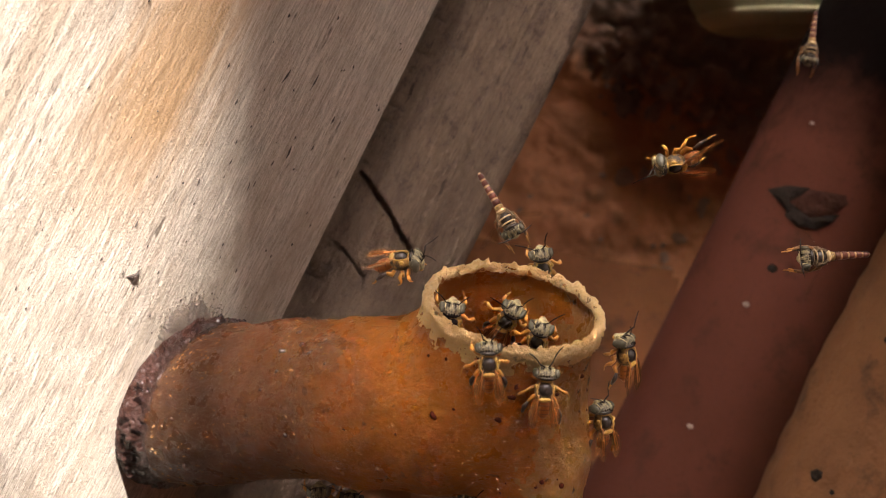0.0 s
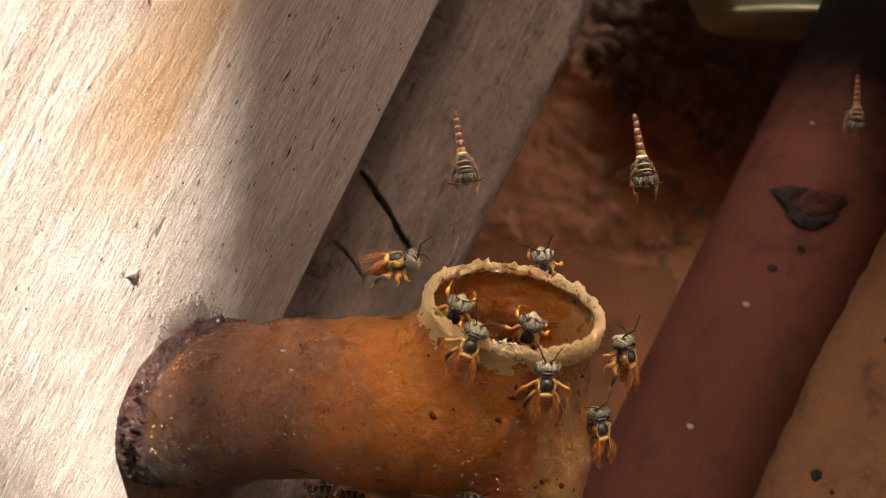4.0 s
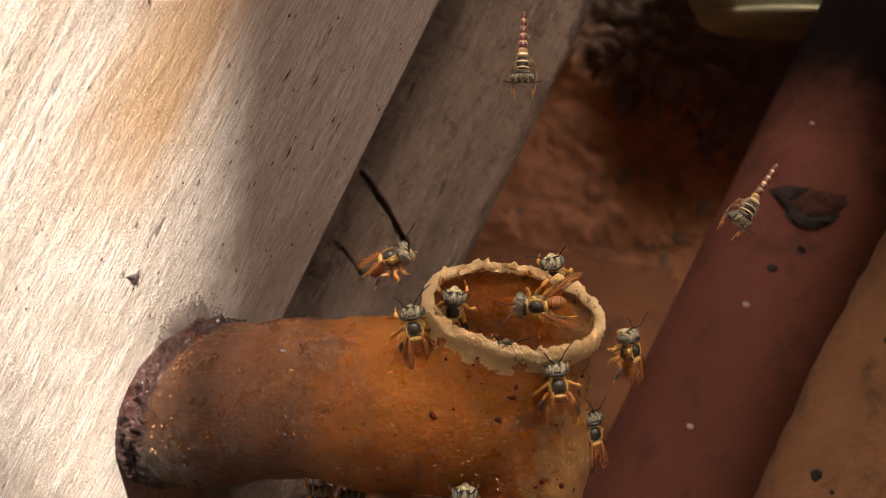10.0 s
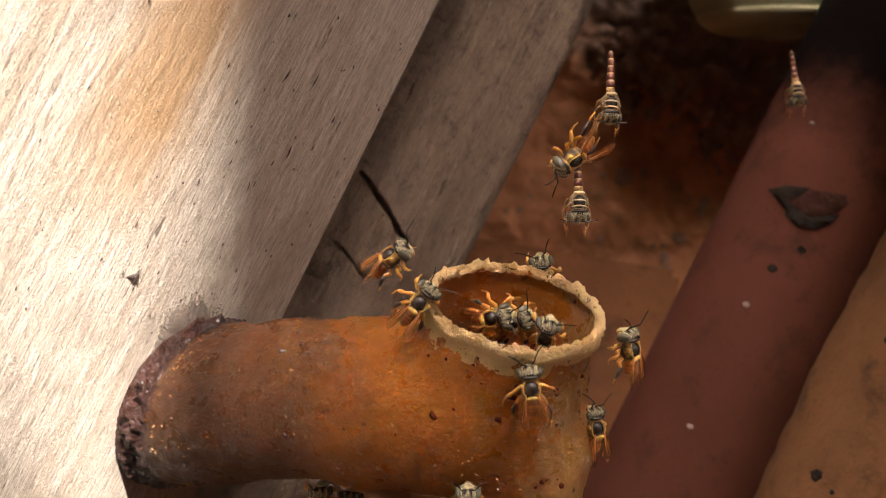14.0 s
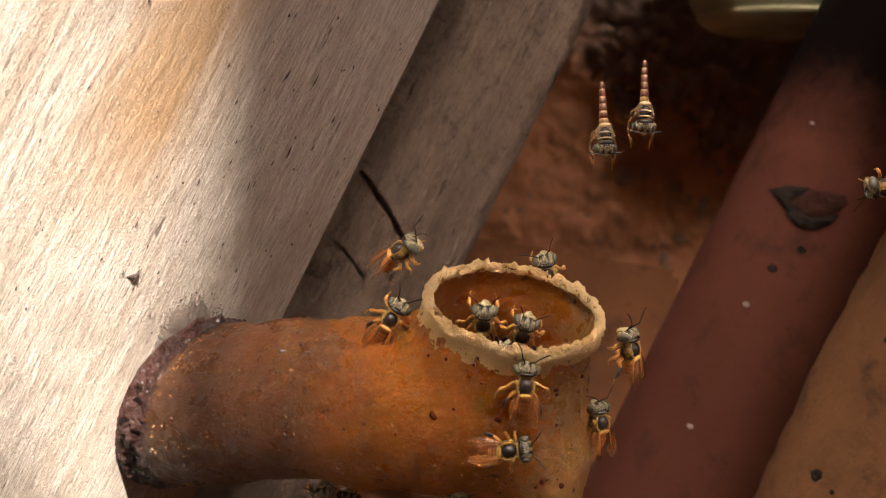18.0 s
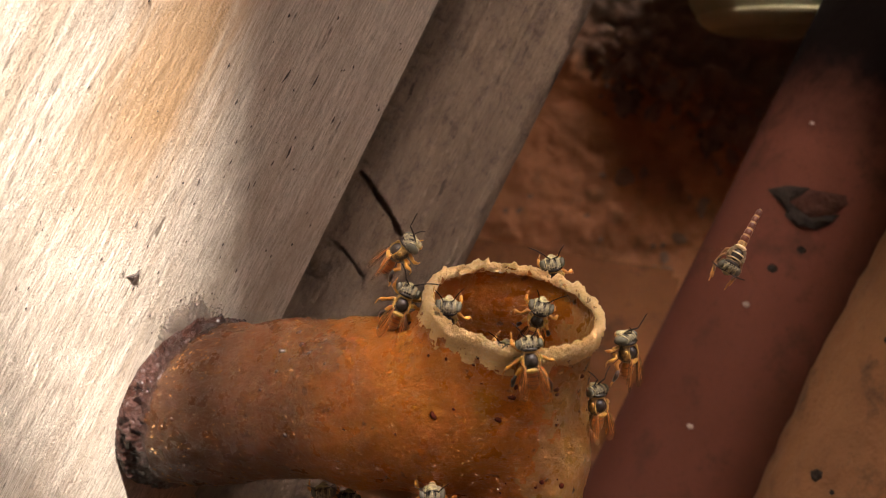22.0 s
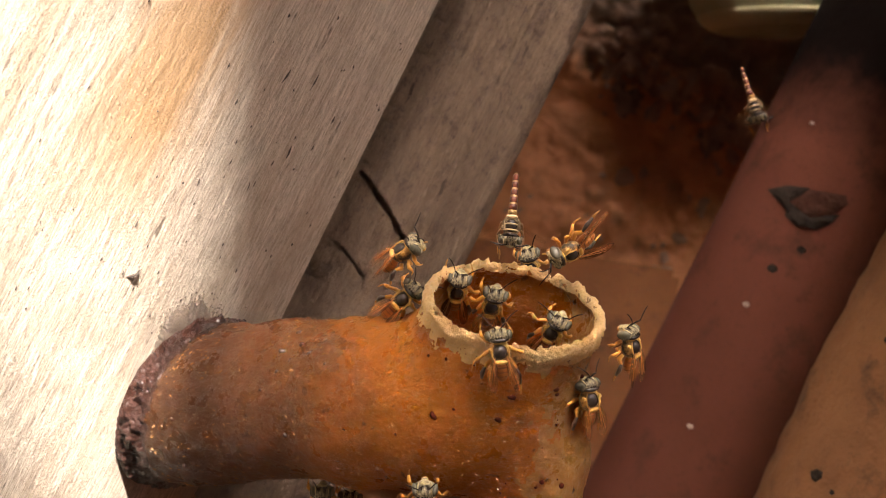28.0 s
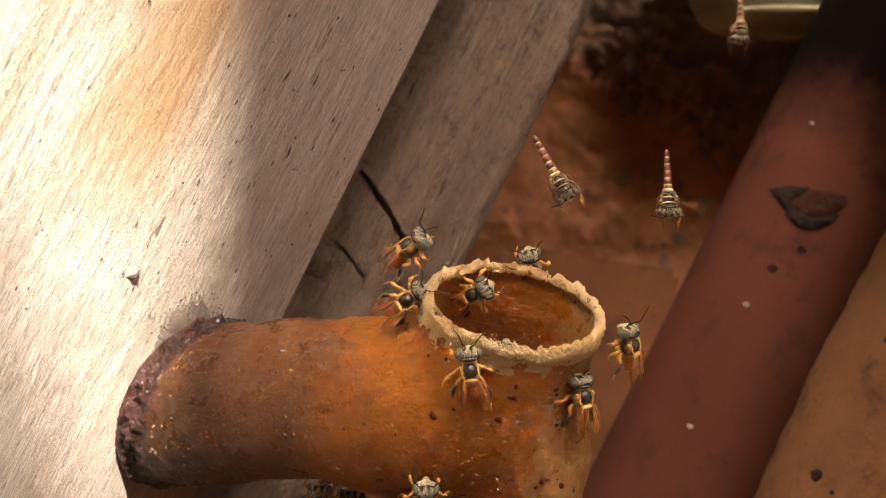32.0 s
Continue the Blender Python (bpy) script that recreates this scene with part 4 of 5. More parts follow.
    part("collar", limb([(0.60, 0.46 * math.sin(a), 0.04 + 0.44 * math.cos(a)) for a in (-1.4, -0.7, 0, 0.7, 1.4)], [0.05, 0.065, 0.06, 0.065, 0.05]), trim, thorax)
    for k in range(pale_lines):
        x = 0.40 - 0.42 * k
        part("pale_line", limb([(x, 0.54 * math.sin(a), 0.14 + 0.50 * math.cos(a)) for a in (-1.3, -0.6, 0, 0.6, 1.3)], [0.035, 0.055, 0.055, 0.055, 0.035]), BEE_PALE, thorax)
    return thorax


def guard_bee(m, label, seed, spread=0):
    jolt = random.Random(seed)
    bee = thing("bee", m, label, "bee", "bees at the tube")
    head = bee_head(bee)
    for y in (1, -1):
        bee_antenna(head, y, jolt.uniform(0.15, 1.0), jolt.uniform(0.5, 1.3))
    bee_thorax(bee)
    abdomen = part("abdomen", egg((-1.24, 0, -0.28), (0.72, 0.46, 0.42), n=20, turn=(0, -18, 0), waist=-0.15), BEE_ABDOMEN, bee, "amber abdomen")
    for k, (x, r) in enumerate(((-0.98, 0.43), (-1.26, 0.445), (-1.54, 0.40))):
        z = -0.28 + (x + 1.24) * 0.32
        bm = limb([(x + 0.05, 0, z), (x + 0.02, 0, z), (x - 0.03, 0, z), (x - 0.06, 0, z)], [r * 0.96, r * 1.03, r * 1.03, r * 0.94], 18)
        part("band", bm, BEE_RING, abdomen, "brown band")
    for y in (1, -1):
        fold = turned((-0.25, 0.36 * y, 0.46), 12 * y, -8 + jolt.uniform(-5, 4), (-1 + jolt.uniform(-9, 4) - spread) * y)
        long, wide = (3.3, 0.62) if spread else (2.35, 0.52)
        w = part("wing", place(sheet(wing_outline(long, wide * y), 0.03, 0.06), fold), BEE_WING, bee, "amber see-through wing")
        for a, b in ((0.30, 0.52), (0.10, 0.24), (0.02, 0.06)):
            part("vein", place(limb([(0, 0, 0.03), (-0.42 * long, a * wide * y, 0.04), (-0.78 * long, b * wide * y, 0.05)], [0.024, 0.018, 0.010], 5), fold), BEE_VEIN, w)
        part("wing", place(sheet(wing_outline(2.4 if spread else 1.65, 0.34 * y), 0.03, 0.05), turned((-0.40, 0.42 * y, 0.32), 16 * y, -9, (-12 - spread) * y)), BEE_WING, bee, "amber see-through hind wing")
        bee_leg(bee, [(0.50, 0.35 * y, -0.45), (0.55, 0.75 * y, -0.60), (0.62, 1.00 * y, -0.55), (0.72, 1.15 * y, -0.78), (0.86, 1.12 * y, -0.98), (0.96, 1.05 * y, -1.04), (1.10, 0.95 * y, -1.08)], 0.085, jolt=jolt)
        bee_leg(bee, [(0.05, 0.40 * y, -0.50), (0.0, 0.85 * y, -0.65), (-0.10, 1.30 * y, -0.35), (-0.25, 1.65 * y, -0.55), (-0.35, 1.85 * y, -0.85), (-0.50, 2.00 * y, -0.95), (-0.80, 2.10 * y, -0.98)], 0.09, jolt=jolt)
        bee_leg(bee, [(-0.45, 0.40 * y, -0.45), (-0.70, 0.75 * y, -0.60), (-1.00, 1.12 * y, -0.30), (-1.40, 1.38 * y, -0.45), (-1.85, 1.42 * y, -0.70), (-2.10, 1.46 * y, -0.88), (-2.35, 1.42 * y, -0.98)], 0.10, BEE_LEG, BEE_PADDLE, jolt)
    bee.scale = (0.92, 0.92, 0.92)
    return bee


def flying_bee(m, label):
    bee = thing("flying_bee", m, label, "bee", "bees in flight")
    head = bee_head(bee)
    for y in (1, -1):
        bm = limb([(1.40, 0.16 * y, 0.10), (1.48, 0.50 * y, 0.25), (1.42, 0.95 * y, 0.22), (1.30, 1.35 * y, 0.15)], [0.05, 0.055, 0.055, 0.03])
        part("antenna", bm, BEE_DARK, head, "dark antenna")
    bee_thorax(bee, 2, BEE_UMBER)
    part("waist", egg((-0.95, 0, 0.02), (0.30, 0.34, 0.30)), BEE_FLANK, bee)
    abdomen = part("abdomen", limb([(-0.9, 0, 0), (-1.4, 0, 0), (-2.2, 0, 0.0), (-3.1, 0, 0.0), (-3.7, 0, 0), (-3.85, 0, 0)], [0.27, 0.28, 0.25, 0.21, 0.17, 0.07], 14), BEE_GAP, bee, "slender banded abdomen")
    for k in range(5):
        x, r = -1.35 - 0.54 * k, 0.30 - 0.024 * k
        part("band", limb([(x + 0.24, 0, 0), (x + 0.20, 0, 0), (x - 0.15, 0, 0), (x - 0.21, 0, 0)], [r * 0.86, r * 1.06, r, r * 0.84], 14), BEE_BAND, abdomen, "red-brown band")
    for y in (1, -1):
        part("wing", place(sheet(wing_outline(2.6, 0.55 * y), 0.03, 0.05), turned((0.05, 0.60 * y, 0.35), 40 * y, -25, -105 * y)), BEE_WING_FAST, bee, "fast beating clear amber wing")
        bee_leg(bee, [(0.5, 0.4 * y, -0.4), (0.85, 0.75 * y, -0.55), (0.95, 1.0 * y, -0.75), (1.3, 0.95 * y, -0.95), (1.55, 0.80 * y, -1.0), (1.75, 0.70 * y, -1.05), (1.95, 0.62 * y, -1.05)], 0.06, BEE_LEG_DIM, BEE_LEG_DIM)
        bee_leg(bee, [(0.0, 0.45 * y, -0.45), (0.25, 0.90 * y, -0.6), (0.55, 1.15 * y, -0.8), (0.95, 1.15 * y, -1.0), (1.3, 1.05 * y, -1.1), (1.6, 0.98 * y, -1.15), (1.85, 0.95 * y, -1.2)], 0.06, BEE_LEG_DIM, BEE_LEG_DIM)
        bee_leg(bee, [(-0.4, 0.4 * y, -0.4), (-0.3, 0.8 * y, -0.7), (0.2, 1.0 * y, -1.0), (0.8, 0.98 * y, -1.2), (1.4, 0.85 * y, -1.3), (1.9, 0.75 * y, -1.35), (2.2, 0.72 * y, -1.4)], 0.075, BEE_LEG_DIM, BEE_PADDLE)
    bee.scale = (0.84, 0.84, 0.84)
    return bee


def stance(x, y, z, heading, pitch, spin):
    """A bee's pose in the site frame: the heading turns from right towards up, the pitch brings the head nearer, the spin rolls it."""
    h, p = radians(heading), radians(pitch)
    f = Vector((math.cos(p) * math.cos(h), -math.sin(p), math.cos(p) * math.sin(h)))
    d = Vector((0, -1, 0))
    d = (d - f * d.dot(f)).normalized()
    d = Matrix.Rotation(radians(spin), 3, f) @ d
    m = Matrix((f, d.cross(f), d)).transposed().to_4x4()
    m.translation = Vector((x, y, z)) * MM
    return SITE @ m

# ---- the bees' ways: seconds, place in millimetres, heading, pitch and spin ----
def way_a():
    return [
        (0, -2.48, 0.5, -0.7, 3, 15, -55), (1, -2.08, 0.5, -0.84, 3, 15, -55), (2, -2.55, 0.5, -0.23, 10, 15, -55),
        (3, -2.75, 0.5, -0.57, 10, 15, -55), (6, -2.61, 0.5, -0.9, 6, 15, -55), (7, -2.61, 0.5, -0.77, 8, 15, -55),
        (8, -2.68, 0.5, -0.64, 8, 15, -55), (9, -2.75, 0.5, -1.04, 3, 15, -55), (10, -3.08, 0.5, -0.57, 25, 20, -55),
        (11, -3.08, 0.5, -0.37, 30, 20, -55), (12, -2.81, 0.5, -0.64, 25, 20, -55), (13, -3.08, 0.5, -0.57, 30, 20, -55),
        (14, -3.08, 0.5, -0.5, 33, 20, -55), (17, -2.81, 0.5, -0.17, 40, 20, -55), (18, -2.55, 0.5, -0.17, 35, 20, -55),
        (19, -2.55, 0.5, 0.03, 45, 20, -55), (20, -2.55, 0.5, -0.23, 40, 20, -55), (21, -2.61, 0.5, -0.57, 30, 20, -55),
        (22, -2.61, 0.5, -0.17, 37, 20, -55), (23, -2.55, 0.5, -0.17, 37, 20, -55), (24, -2.34, 0.5, -0.1, 35, 20, -55),
        (25, -2.41, 0.5, -0.23, 25, 22, -55), (28, -2.41, 0.5, -0.17, 33, 20, -55), (29, -2.28, 0.5, -0.1, 33, 20, -55),
        (30, -2.34, 0.5, -0.23, 30, 22, -55), (31, -2.28, 0.5, 0.03, 37, 20, -55), (32, -2.01, 0.5, 0.1, 35, 20, -55),
    ]


def way_b():
    return [
        (0, 6.21, 5.2, -1.16, 100, 25, 0), (1, 6.1, 5.2, -1.33, 100, 25, 0), (2, 6.21, 5.2, -1.44, 100, 25, 0), (3, 6.1, 5.2, -1.33, 100, 25, 0),
        (6, 6.91, 5.2, -1.33, 100, 25, 0), (7, 6.91, 5.2, -1.44, 100, 25, 0), (8, 5.58, 5.2, -0.88, 100, 25, 0), (9, 6.45, 5.2, -1.68, 100, 25, 0),
        (10, 6.91, 5.2, -1.68, 100, 25, 0), (11, 6.63, 5.2, -1.75, 100, 25, 0), (12, 6.35, 5.2, -1.61, 100, 25, 0),
        (13, 6.35, 5.2, -1.68, 100, 25, 0), (14, 6.21, 5.2, -1.61, 100, 25, 0), (17, 6.35, 5.2, -1.79, 100, 25, 0),
        (18, 6.45, 5.2, -1.51, 100, 25, 0), (19, 6.63, 5.2, -1.61, 100, 25, 0), (20, 6.73, 5.2, -1.58, 100, 25, 0),
        (21, 6.8, 5.2, -1.68, 100, 25, 0), (22, 6.91, 5.2, -1.75, 100, 25, 0), (23, 6.56, 5.2, -1.51, 100, 25, 0),
        (24, 6.56, 5.2, -1.51, 100, 25, 0), (25, 6.1, 5.2, -1.33, 100, 25, 0), (28, 5.4, 5.2, -1.16, 100, 25, 0), (29, 5.15, 5.2, -1.23, 100, 25, 0),
        (30, 5.22, 5.2, -1.16, 100, 25, 0), (31, 5.65, 5.2, -1.23, 100, 25, 0), (32, 5.51, 5.2, -1.23, 100, 25, 0),
    ]


def way_c():
    return [
        (0, 10.92, 0.8, -6.32, 100, 18, 50), (1, 11.02, 0.8, -7.16, 100, 18, 50), (2, 10.92, 0.8, -7.09, 100, 18, 50),
        (3, 10.85, 0.8, -6.65, 100, 18, 50), (6, 10.92, 0.8, -6.32, 100, 18, 50), (7, 11.02, 0.8, -6.32, 100, 18, 50),
        (8, 11.02, 0.8, -6.15, 100, 18, 50), (9, 10.99, 0.8, -6.15, 100, 18, 50), (10, 11.16, 0.8, -6.05, 100, 18, 50),
        (11, 11.26, 0.8, -6.32, 100, 18, 50), (12, 11.26, 0.8, -6.05, 100, 18, 50), (13, 11.16, 0.8, -6.15, 100, 18, 50),
        (14, 11.16, 0.8, -5.98, 100, 18, 50), (17, 11.19, 0.8, -5.88, 100, 18, 50), (18, 11.16, 0.8, -5.98, 100, 18, 50),
        (19, 10.92, 0.8, -5.81, 100, 18, 50), (20, 10.92, 0.8, -6.38, 100, 18, 50), (21, 10.85, 0.8, -6.42, 100, 18, 50),
        (22, 11.02, 0.8, -6.15, 100, 18, 50), (23, 10.92, 0.8, -6.32, 100, 18, 50), (24, 11.19, 0.8, -6.08, 100, 18, 50),
        (25, 11.09, 0.8, -5.88, 100, 18, 50), (28, 11.19, 0.8, -5.81, 100, 18, 50), (29, 11.16, 0.8, -5.88, 100, 18, 50),
        (30, 11.09, 0.8, -5.88, 100, 18, 50), (31, 11.09, 0.8, -5.88, 100, 18, 50), (32, 11.16, 0.8, -5.75, 100, 18, 50),
    ]


def way_d():
    return [
        (0, 5.78, -4.2, -7.95, 86, 8, 0), (1, 6.47, -3.4, -8.6, 96, 8, 0), (2, 6.01, -4.1, -7.9, 96, 8, 0), (3, 5.8, -4.4, -7.71, 86, 8, 0),
        (6, 5.93, -4.4, -7.55, 86, 8, 0), (7, 5.87, -4.3, -7.72, 96, 8, 0), (8, 6, -4.3, -7.72, 96, 8, 0), (9, 6.27, -4, -7.9, 86, 8, 0),
        (10, 6.53, -4, -7.74, 96, 8, 0), (11, 5.95, -4, -8.16, 96, 8, 0), (12, 6.2, -3.6, -8.58, 86, 8, 0), (13, 5.71, -4.3, -7.88, 96, 8, 0),
        (14, 4.97, -4.5, -7.86, 96, 8, 0), (17, 4.48, -4.7, -7.69, 96, 8, 0), (18, 4.64, -4.7, -7.69, 86, 8, 0), (19, 5.06, -4.5, -7.8, 96, 8, 0),
        (20, 5.06, -4.6, -7.63, 96, 8, 0), (21, 5.26, -5, -6.93, 86, 8, 0), (22, 4.91, -5.5, -6.21, 96, 8, 0), (23, 4.92, -5.3, -6.53, 96, 8, 0),
        (24, 4.94, -5, -7.09, 86, 8, 0), (25, 4.66, -5.5, -6.27, 96, 8, 0), (28, 3.18, -5.6, -5.73, 96, 8, 0), (29, 2.87, -5.4, -6.05, 96, 8, 0),
        (30, 1.53, -4.6, -6.84, 86, 8, 0), (31, 1.62, -4.7, -6.73, 96, 8, 0), (32, 1.53, -4.6, -6.84, 96, 8, 0),
    ]


def way_e():
    return [
        (0, 2.56, -5.2, -6.45, 90, 10, 0), (1, 2.09, -4.8, -6.89, 86, 10, 0), (2, 1.96, -5.1, -6.11, 79, 10, 0), (3, 2.14, -5.5, -5.39, 67, 10, 0),
        (6, -0.19, -3.9, -5.57, 72, 10, 0), (7, 0, -4.4, -4.49, 68, 10, 0), (8, 0.13, -4.4, -3.73, 55, 10, 0), (9, -0.61, -3.6, -4.85, 56, 10, 0),
        (10, -1.66, -2.2, -4.6, 99, 10, 0), (11, -2.04, -1.4, -4.17, 79, 10, 0), (12, -1.94, -1.3, -3.78, 82, 10, 0),
        (13, -1.53, -2.2, -3.42, 67, 10, 0), (14, -1.36, -2.5, -3.09, 51, 10, 0), (17, -3.05, 1.8, -3.53, 63, 10, 0),
        (18, -3.08, 0.4, -4.18, 57, 10, 0), (19, -3.32, 0.7, -4.16, 63, 10, 0), (20, -2.95, 1.6, -3.52, 58, 10, 0),
        (21, -2.62, 0.8, -3.53, 47, 10, 0), (22, -2.42, 0.7, -3.32, 66, 10, 0), (23, -2.49, 1, -3.33, 58, 10, 0), (24, -2.66, 3.7, -2.9, 58, 10, 0),
        (25, -2.47, 2.8, -2.71, 58, 10, 0), (28, -2.46, 2.4, -3.04, 42, 10, 0), (29, -2.1, 1.6, -2.68, 49, 10, 0),
        (30, -2.24, 0.4, -3.18, 31, 10, 0), (31, -2.2, -0.1, -3.3, 49, 10, 0), (32, -2.14, 0.2, -3.04, 33, 10, 0),
    ]


def way_f():
    return [
        (0, 9.65, 1.9, -10.43, 96, 10, 30), (1, 9.41, 1.9, -10.09, 96, 10, 30), (2, 9.55, 2, -11.12, 96, 10, 30), (3, 9.42, 2, -10.95, 96, 10, 30),
        (6, 9.42, 2, -10.78, 96, 10, 30), (7, 9.49, 2, -10.95, 96, 10, 30), (8, 9.22, 2.1, -10.96, 96, 10, 30), (9, 8.39, 1.1, -11.19, 96, 10, 30),
        (10, 8.98, 2.1, -11.13, 96, 10, 30), (11, 9.48, 1.9, -10.09, 96, 10, 30), (12, 9.09, 2.1, -10.79, 96, 10, 30),
        (13, 9.32, 2, -10.44, 96, 10, 30), (14, 9.15, 2.1, -10.79, 96, 10, 30), (17, 9.32, 2, -10.78, 96, 10, 30),
        (18, 9.41, 1.9, -10.43, 96, 10, 30), (19, 8.67, 0.4, -9.94, 96, 10, 30), (20, 9.54, 1.9, -10.26, 96, 10, 30),
        (21, 8.69, -0.1, -9.39, 96, 10, 30), (22, 9.3, 1.8, -9.4, 96, 10, 30), (23, 8.72, -0.1, -9.22, 96, 10, 30),
        (24, 9.08, 0.5, -8.78, 96, 10, 30), (25, 8.93, -0.4, -8.37, 96, 10, 30), (28, 8.56, -0.9, -8.82, 96, 10, 30),
        (29, 7.86, -2.2, -8.54, 96, 10, 30), (30, 8.35, -2.1, -7.9, 96, 10, 30), (31, 8.75, -1.3, -7.96, 96, 10, 30),
        (32, 8.08, -1.9, -8.57, 96, 10, 30),
    ]


def way_h():
    return [
        (0, 5.57, 1.8, -15.1, 95, 15, 20), (3, 5.57, 1.8, -15.17, 95, 15, 20), (6, 5.4, 1.8, -15.03, 95, 15, 20), (8, 5.57, 1.8, -15.1, 95, 15, 20),
        (10, 5.67, 1.8, -15.1, 95, 15, 20), (12, 5.9, 1.8, -15.03, 95, 15, 20), (14, 5.9, 1.8, -15.03, 95, 15, 20),
        (17, 6.01, 1.8, -15.03, 95, 15, 20), (18, 5.57, 1.8, -15.1, 95, 15, 20), (19, 6.14, 1.8, -14.76, 95, 15, 20),
        (20, 6.75, 1.8, -14.25, 95, 15, 20), (21, 6.68, 1.8, -14.25, 95, 15, 20), (22, 6.76, 1.9, -13.93, 95, 15, 20),
        (23, 6.65, 1.2, -13.49, 95, 15, 20), (24, 6.93, 1.9, -13.93, 95, 15, 20), (25, 6.67, 0.5, -13.17, 95, 15, 20),
        (28, 7.02, 1.7, -13.32, 95, 15, 20), (30, 7.06, 1.4, -13.18, 95, 15, 20), (32, 7.06, 1.4, -13.18, 95, 15, 20),
    ]


def way_g():
    return [
        (0, 1.64, 2.3, -15.72, 90, 45, 0), (1, 1.72, 1.4, -15.48, 90, 45, 0), (3, 1.73, 1.7, -15.56, 90, 45, 0), (6, 1.72, 1.4, -15.48, 90, 45, 0),
        (8, 1.88, 0.8, -15.22, 90, 45, 0), (9, 1.27, 0.3, -15.08, 90, 45, 0), (11, 1.34, 0.3, -15.08, 90, 45, 0), (13, 1.37, -0, -14.9, 90, 45, 0),
        (14, 1.47, 0.2, -15, 90, 45, 0), (17, 1.33, 0.1, -14.98, 90, 45, 0), (18, 0.95, 1.7, -15.7, 90, 45, 0), (19, 0.2, -0.1, -14.95, 90, 45, 0),
        (20, -1.14, 0.4, -15.16, 90, 45, 0), (21, -0.94, 0.5, -15.24, 90, 45, 0), (22, -0.63, 0.1, -15.05, 90, 45, 0),
        (23, -0.81, 0.7, -15.34, 90, 45, 0), (24, -1.14, 0.3, -15.08, 90, 45, 0), (25, -1.26, -0.2, -14.74, 90, 45, 0),
        (28, -1.06, -0.3, -14.72, 90, 45, 0), (32, -1, -0.3, -14.72, 90, 45, 0),
    ]


def way_i():
    return [
        (0, -7.7, 6, -15.94, 92, 30, 0), (8, -7.7, 6, -15.86, 88, 30, 0), (16, -7.56, 6, -15.97, 92, 30, 0), (24, -7.42, 6, -15.97, 90, 30, 0),
        (32, -7.7, 6, -15.86, 90, 30, 0),
    ]


def way_i2():
    return [
        (0, -5.92, 7, -16.55, 80, 20, 0), (10, -5.78, 7, -16.44, 84, 20, 0), (20, -6.13, 7, -16.55, 80, 20, 0), (32, -5.78, 7, -16.48, 86, 20, 0),
    ]


def way_k():
    return [
        (0, 0.54, 1, -19.16, 90, 0, 0), (16, 0.54, 1, -18.48, 60, 0, 0), (16.4, 0.54, 0.8, -15.42, 0, 0, 0), (16.7, 0.91, -2.9, -11.62, -50, 0, 0),
        (17, 1.42, -3.4, -10.43, -82, 5, 0), (17.5, 2.48, -2.3, -12.67, -40, 5, 0), (18, 3.75, -2.9, -11.55, 5, 5, 0),
        (18.5, 2.54, -2.3, -12.73, -50, 5, 0), (19, 2.75, -1.7, -13.4, -88, 5, 0), (19.5, 3.43, 2, -15.61, -90, 0, 0),
        (20, 3.23, 1, -18.82, -90, 0, 0), (32, 3.23, 1, -18.82, -90, 0, 0),
    ]


def way_m1():
    return [
        (0, 0.48, -0.4, -4.21, 85, 35, 0), (1, 0.55, -0.3, -4.15, 85, 35, 0), (2, 0.65, -0.2, -4.16, 85, 35, 0), (3, 0.67, 0.2, -3.93, 60, 35, 0),
        (6, 0.65, 0.1, -4, 85, 35, 0), (7, 1.63, 1, -3.73, 70, 35, 0), (8, 2.23, 2.6, -3.03, 80, 35, 0), (9, 1.56, 1.8, -3.32, -20, 35, 0),
        (10, 0.59, 0.9, -3.6, 85, 35, 0), (11, 0.46, 1.5, -3.25, 70, 35, 0), (12, 0.51, 2.5, -2.78, 75, 35, 0), (13, 3.68, 4.2, -6.91, 80, 30, 0),
        (14, 2.96, 0.7, -4.1, 10, 35, 0), (16.5, 1.5, -0.4, -4.37, 80, 35, 0), (17, 3.68, 4.2, -6.91, 80, 30, 0), (18, 2.38, -0.1, -4.39, 85, 35, 0),
        (19, 1.66, 3.5, -2.45, -90, 20, 0), (20, 2.71, -0.2, -4.49, 85, 35, 0), (21, 0.76, 1.6, -3.25, 70, 35, 0),
        (22, 0.25, -0.3, -4.12, 85, 35, 0), (23, 0.89, -0, -4.06, 85, 35, 0), (24, 0.89, 0.5, -3.85, 85, 35, 0), (25, 1.76, 0.3, -4.08, 85, 35, 0),
        (28, 0.87, 3, -2.57, 80, 35, 0), (29, 0.27, 0.3, -3.83, 60, 35, 0), (30, 2.34, 0.8, -3.93, 85, 35, 0), (31, 1.09, 0.4, -3.91, 85, 35, 0),
        (32, 1.86, 3, -2.75, 30, 35, 0),
    ]


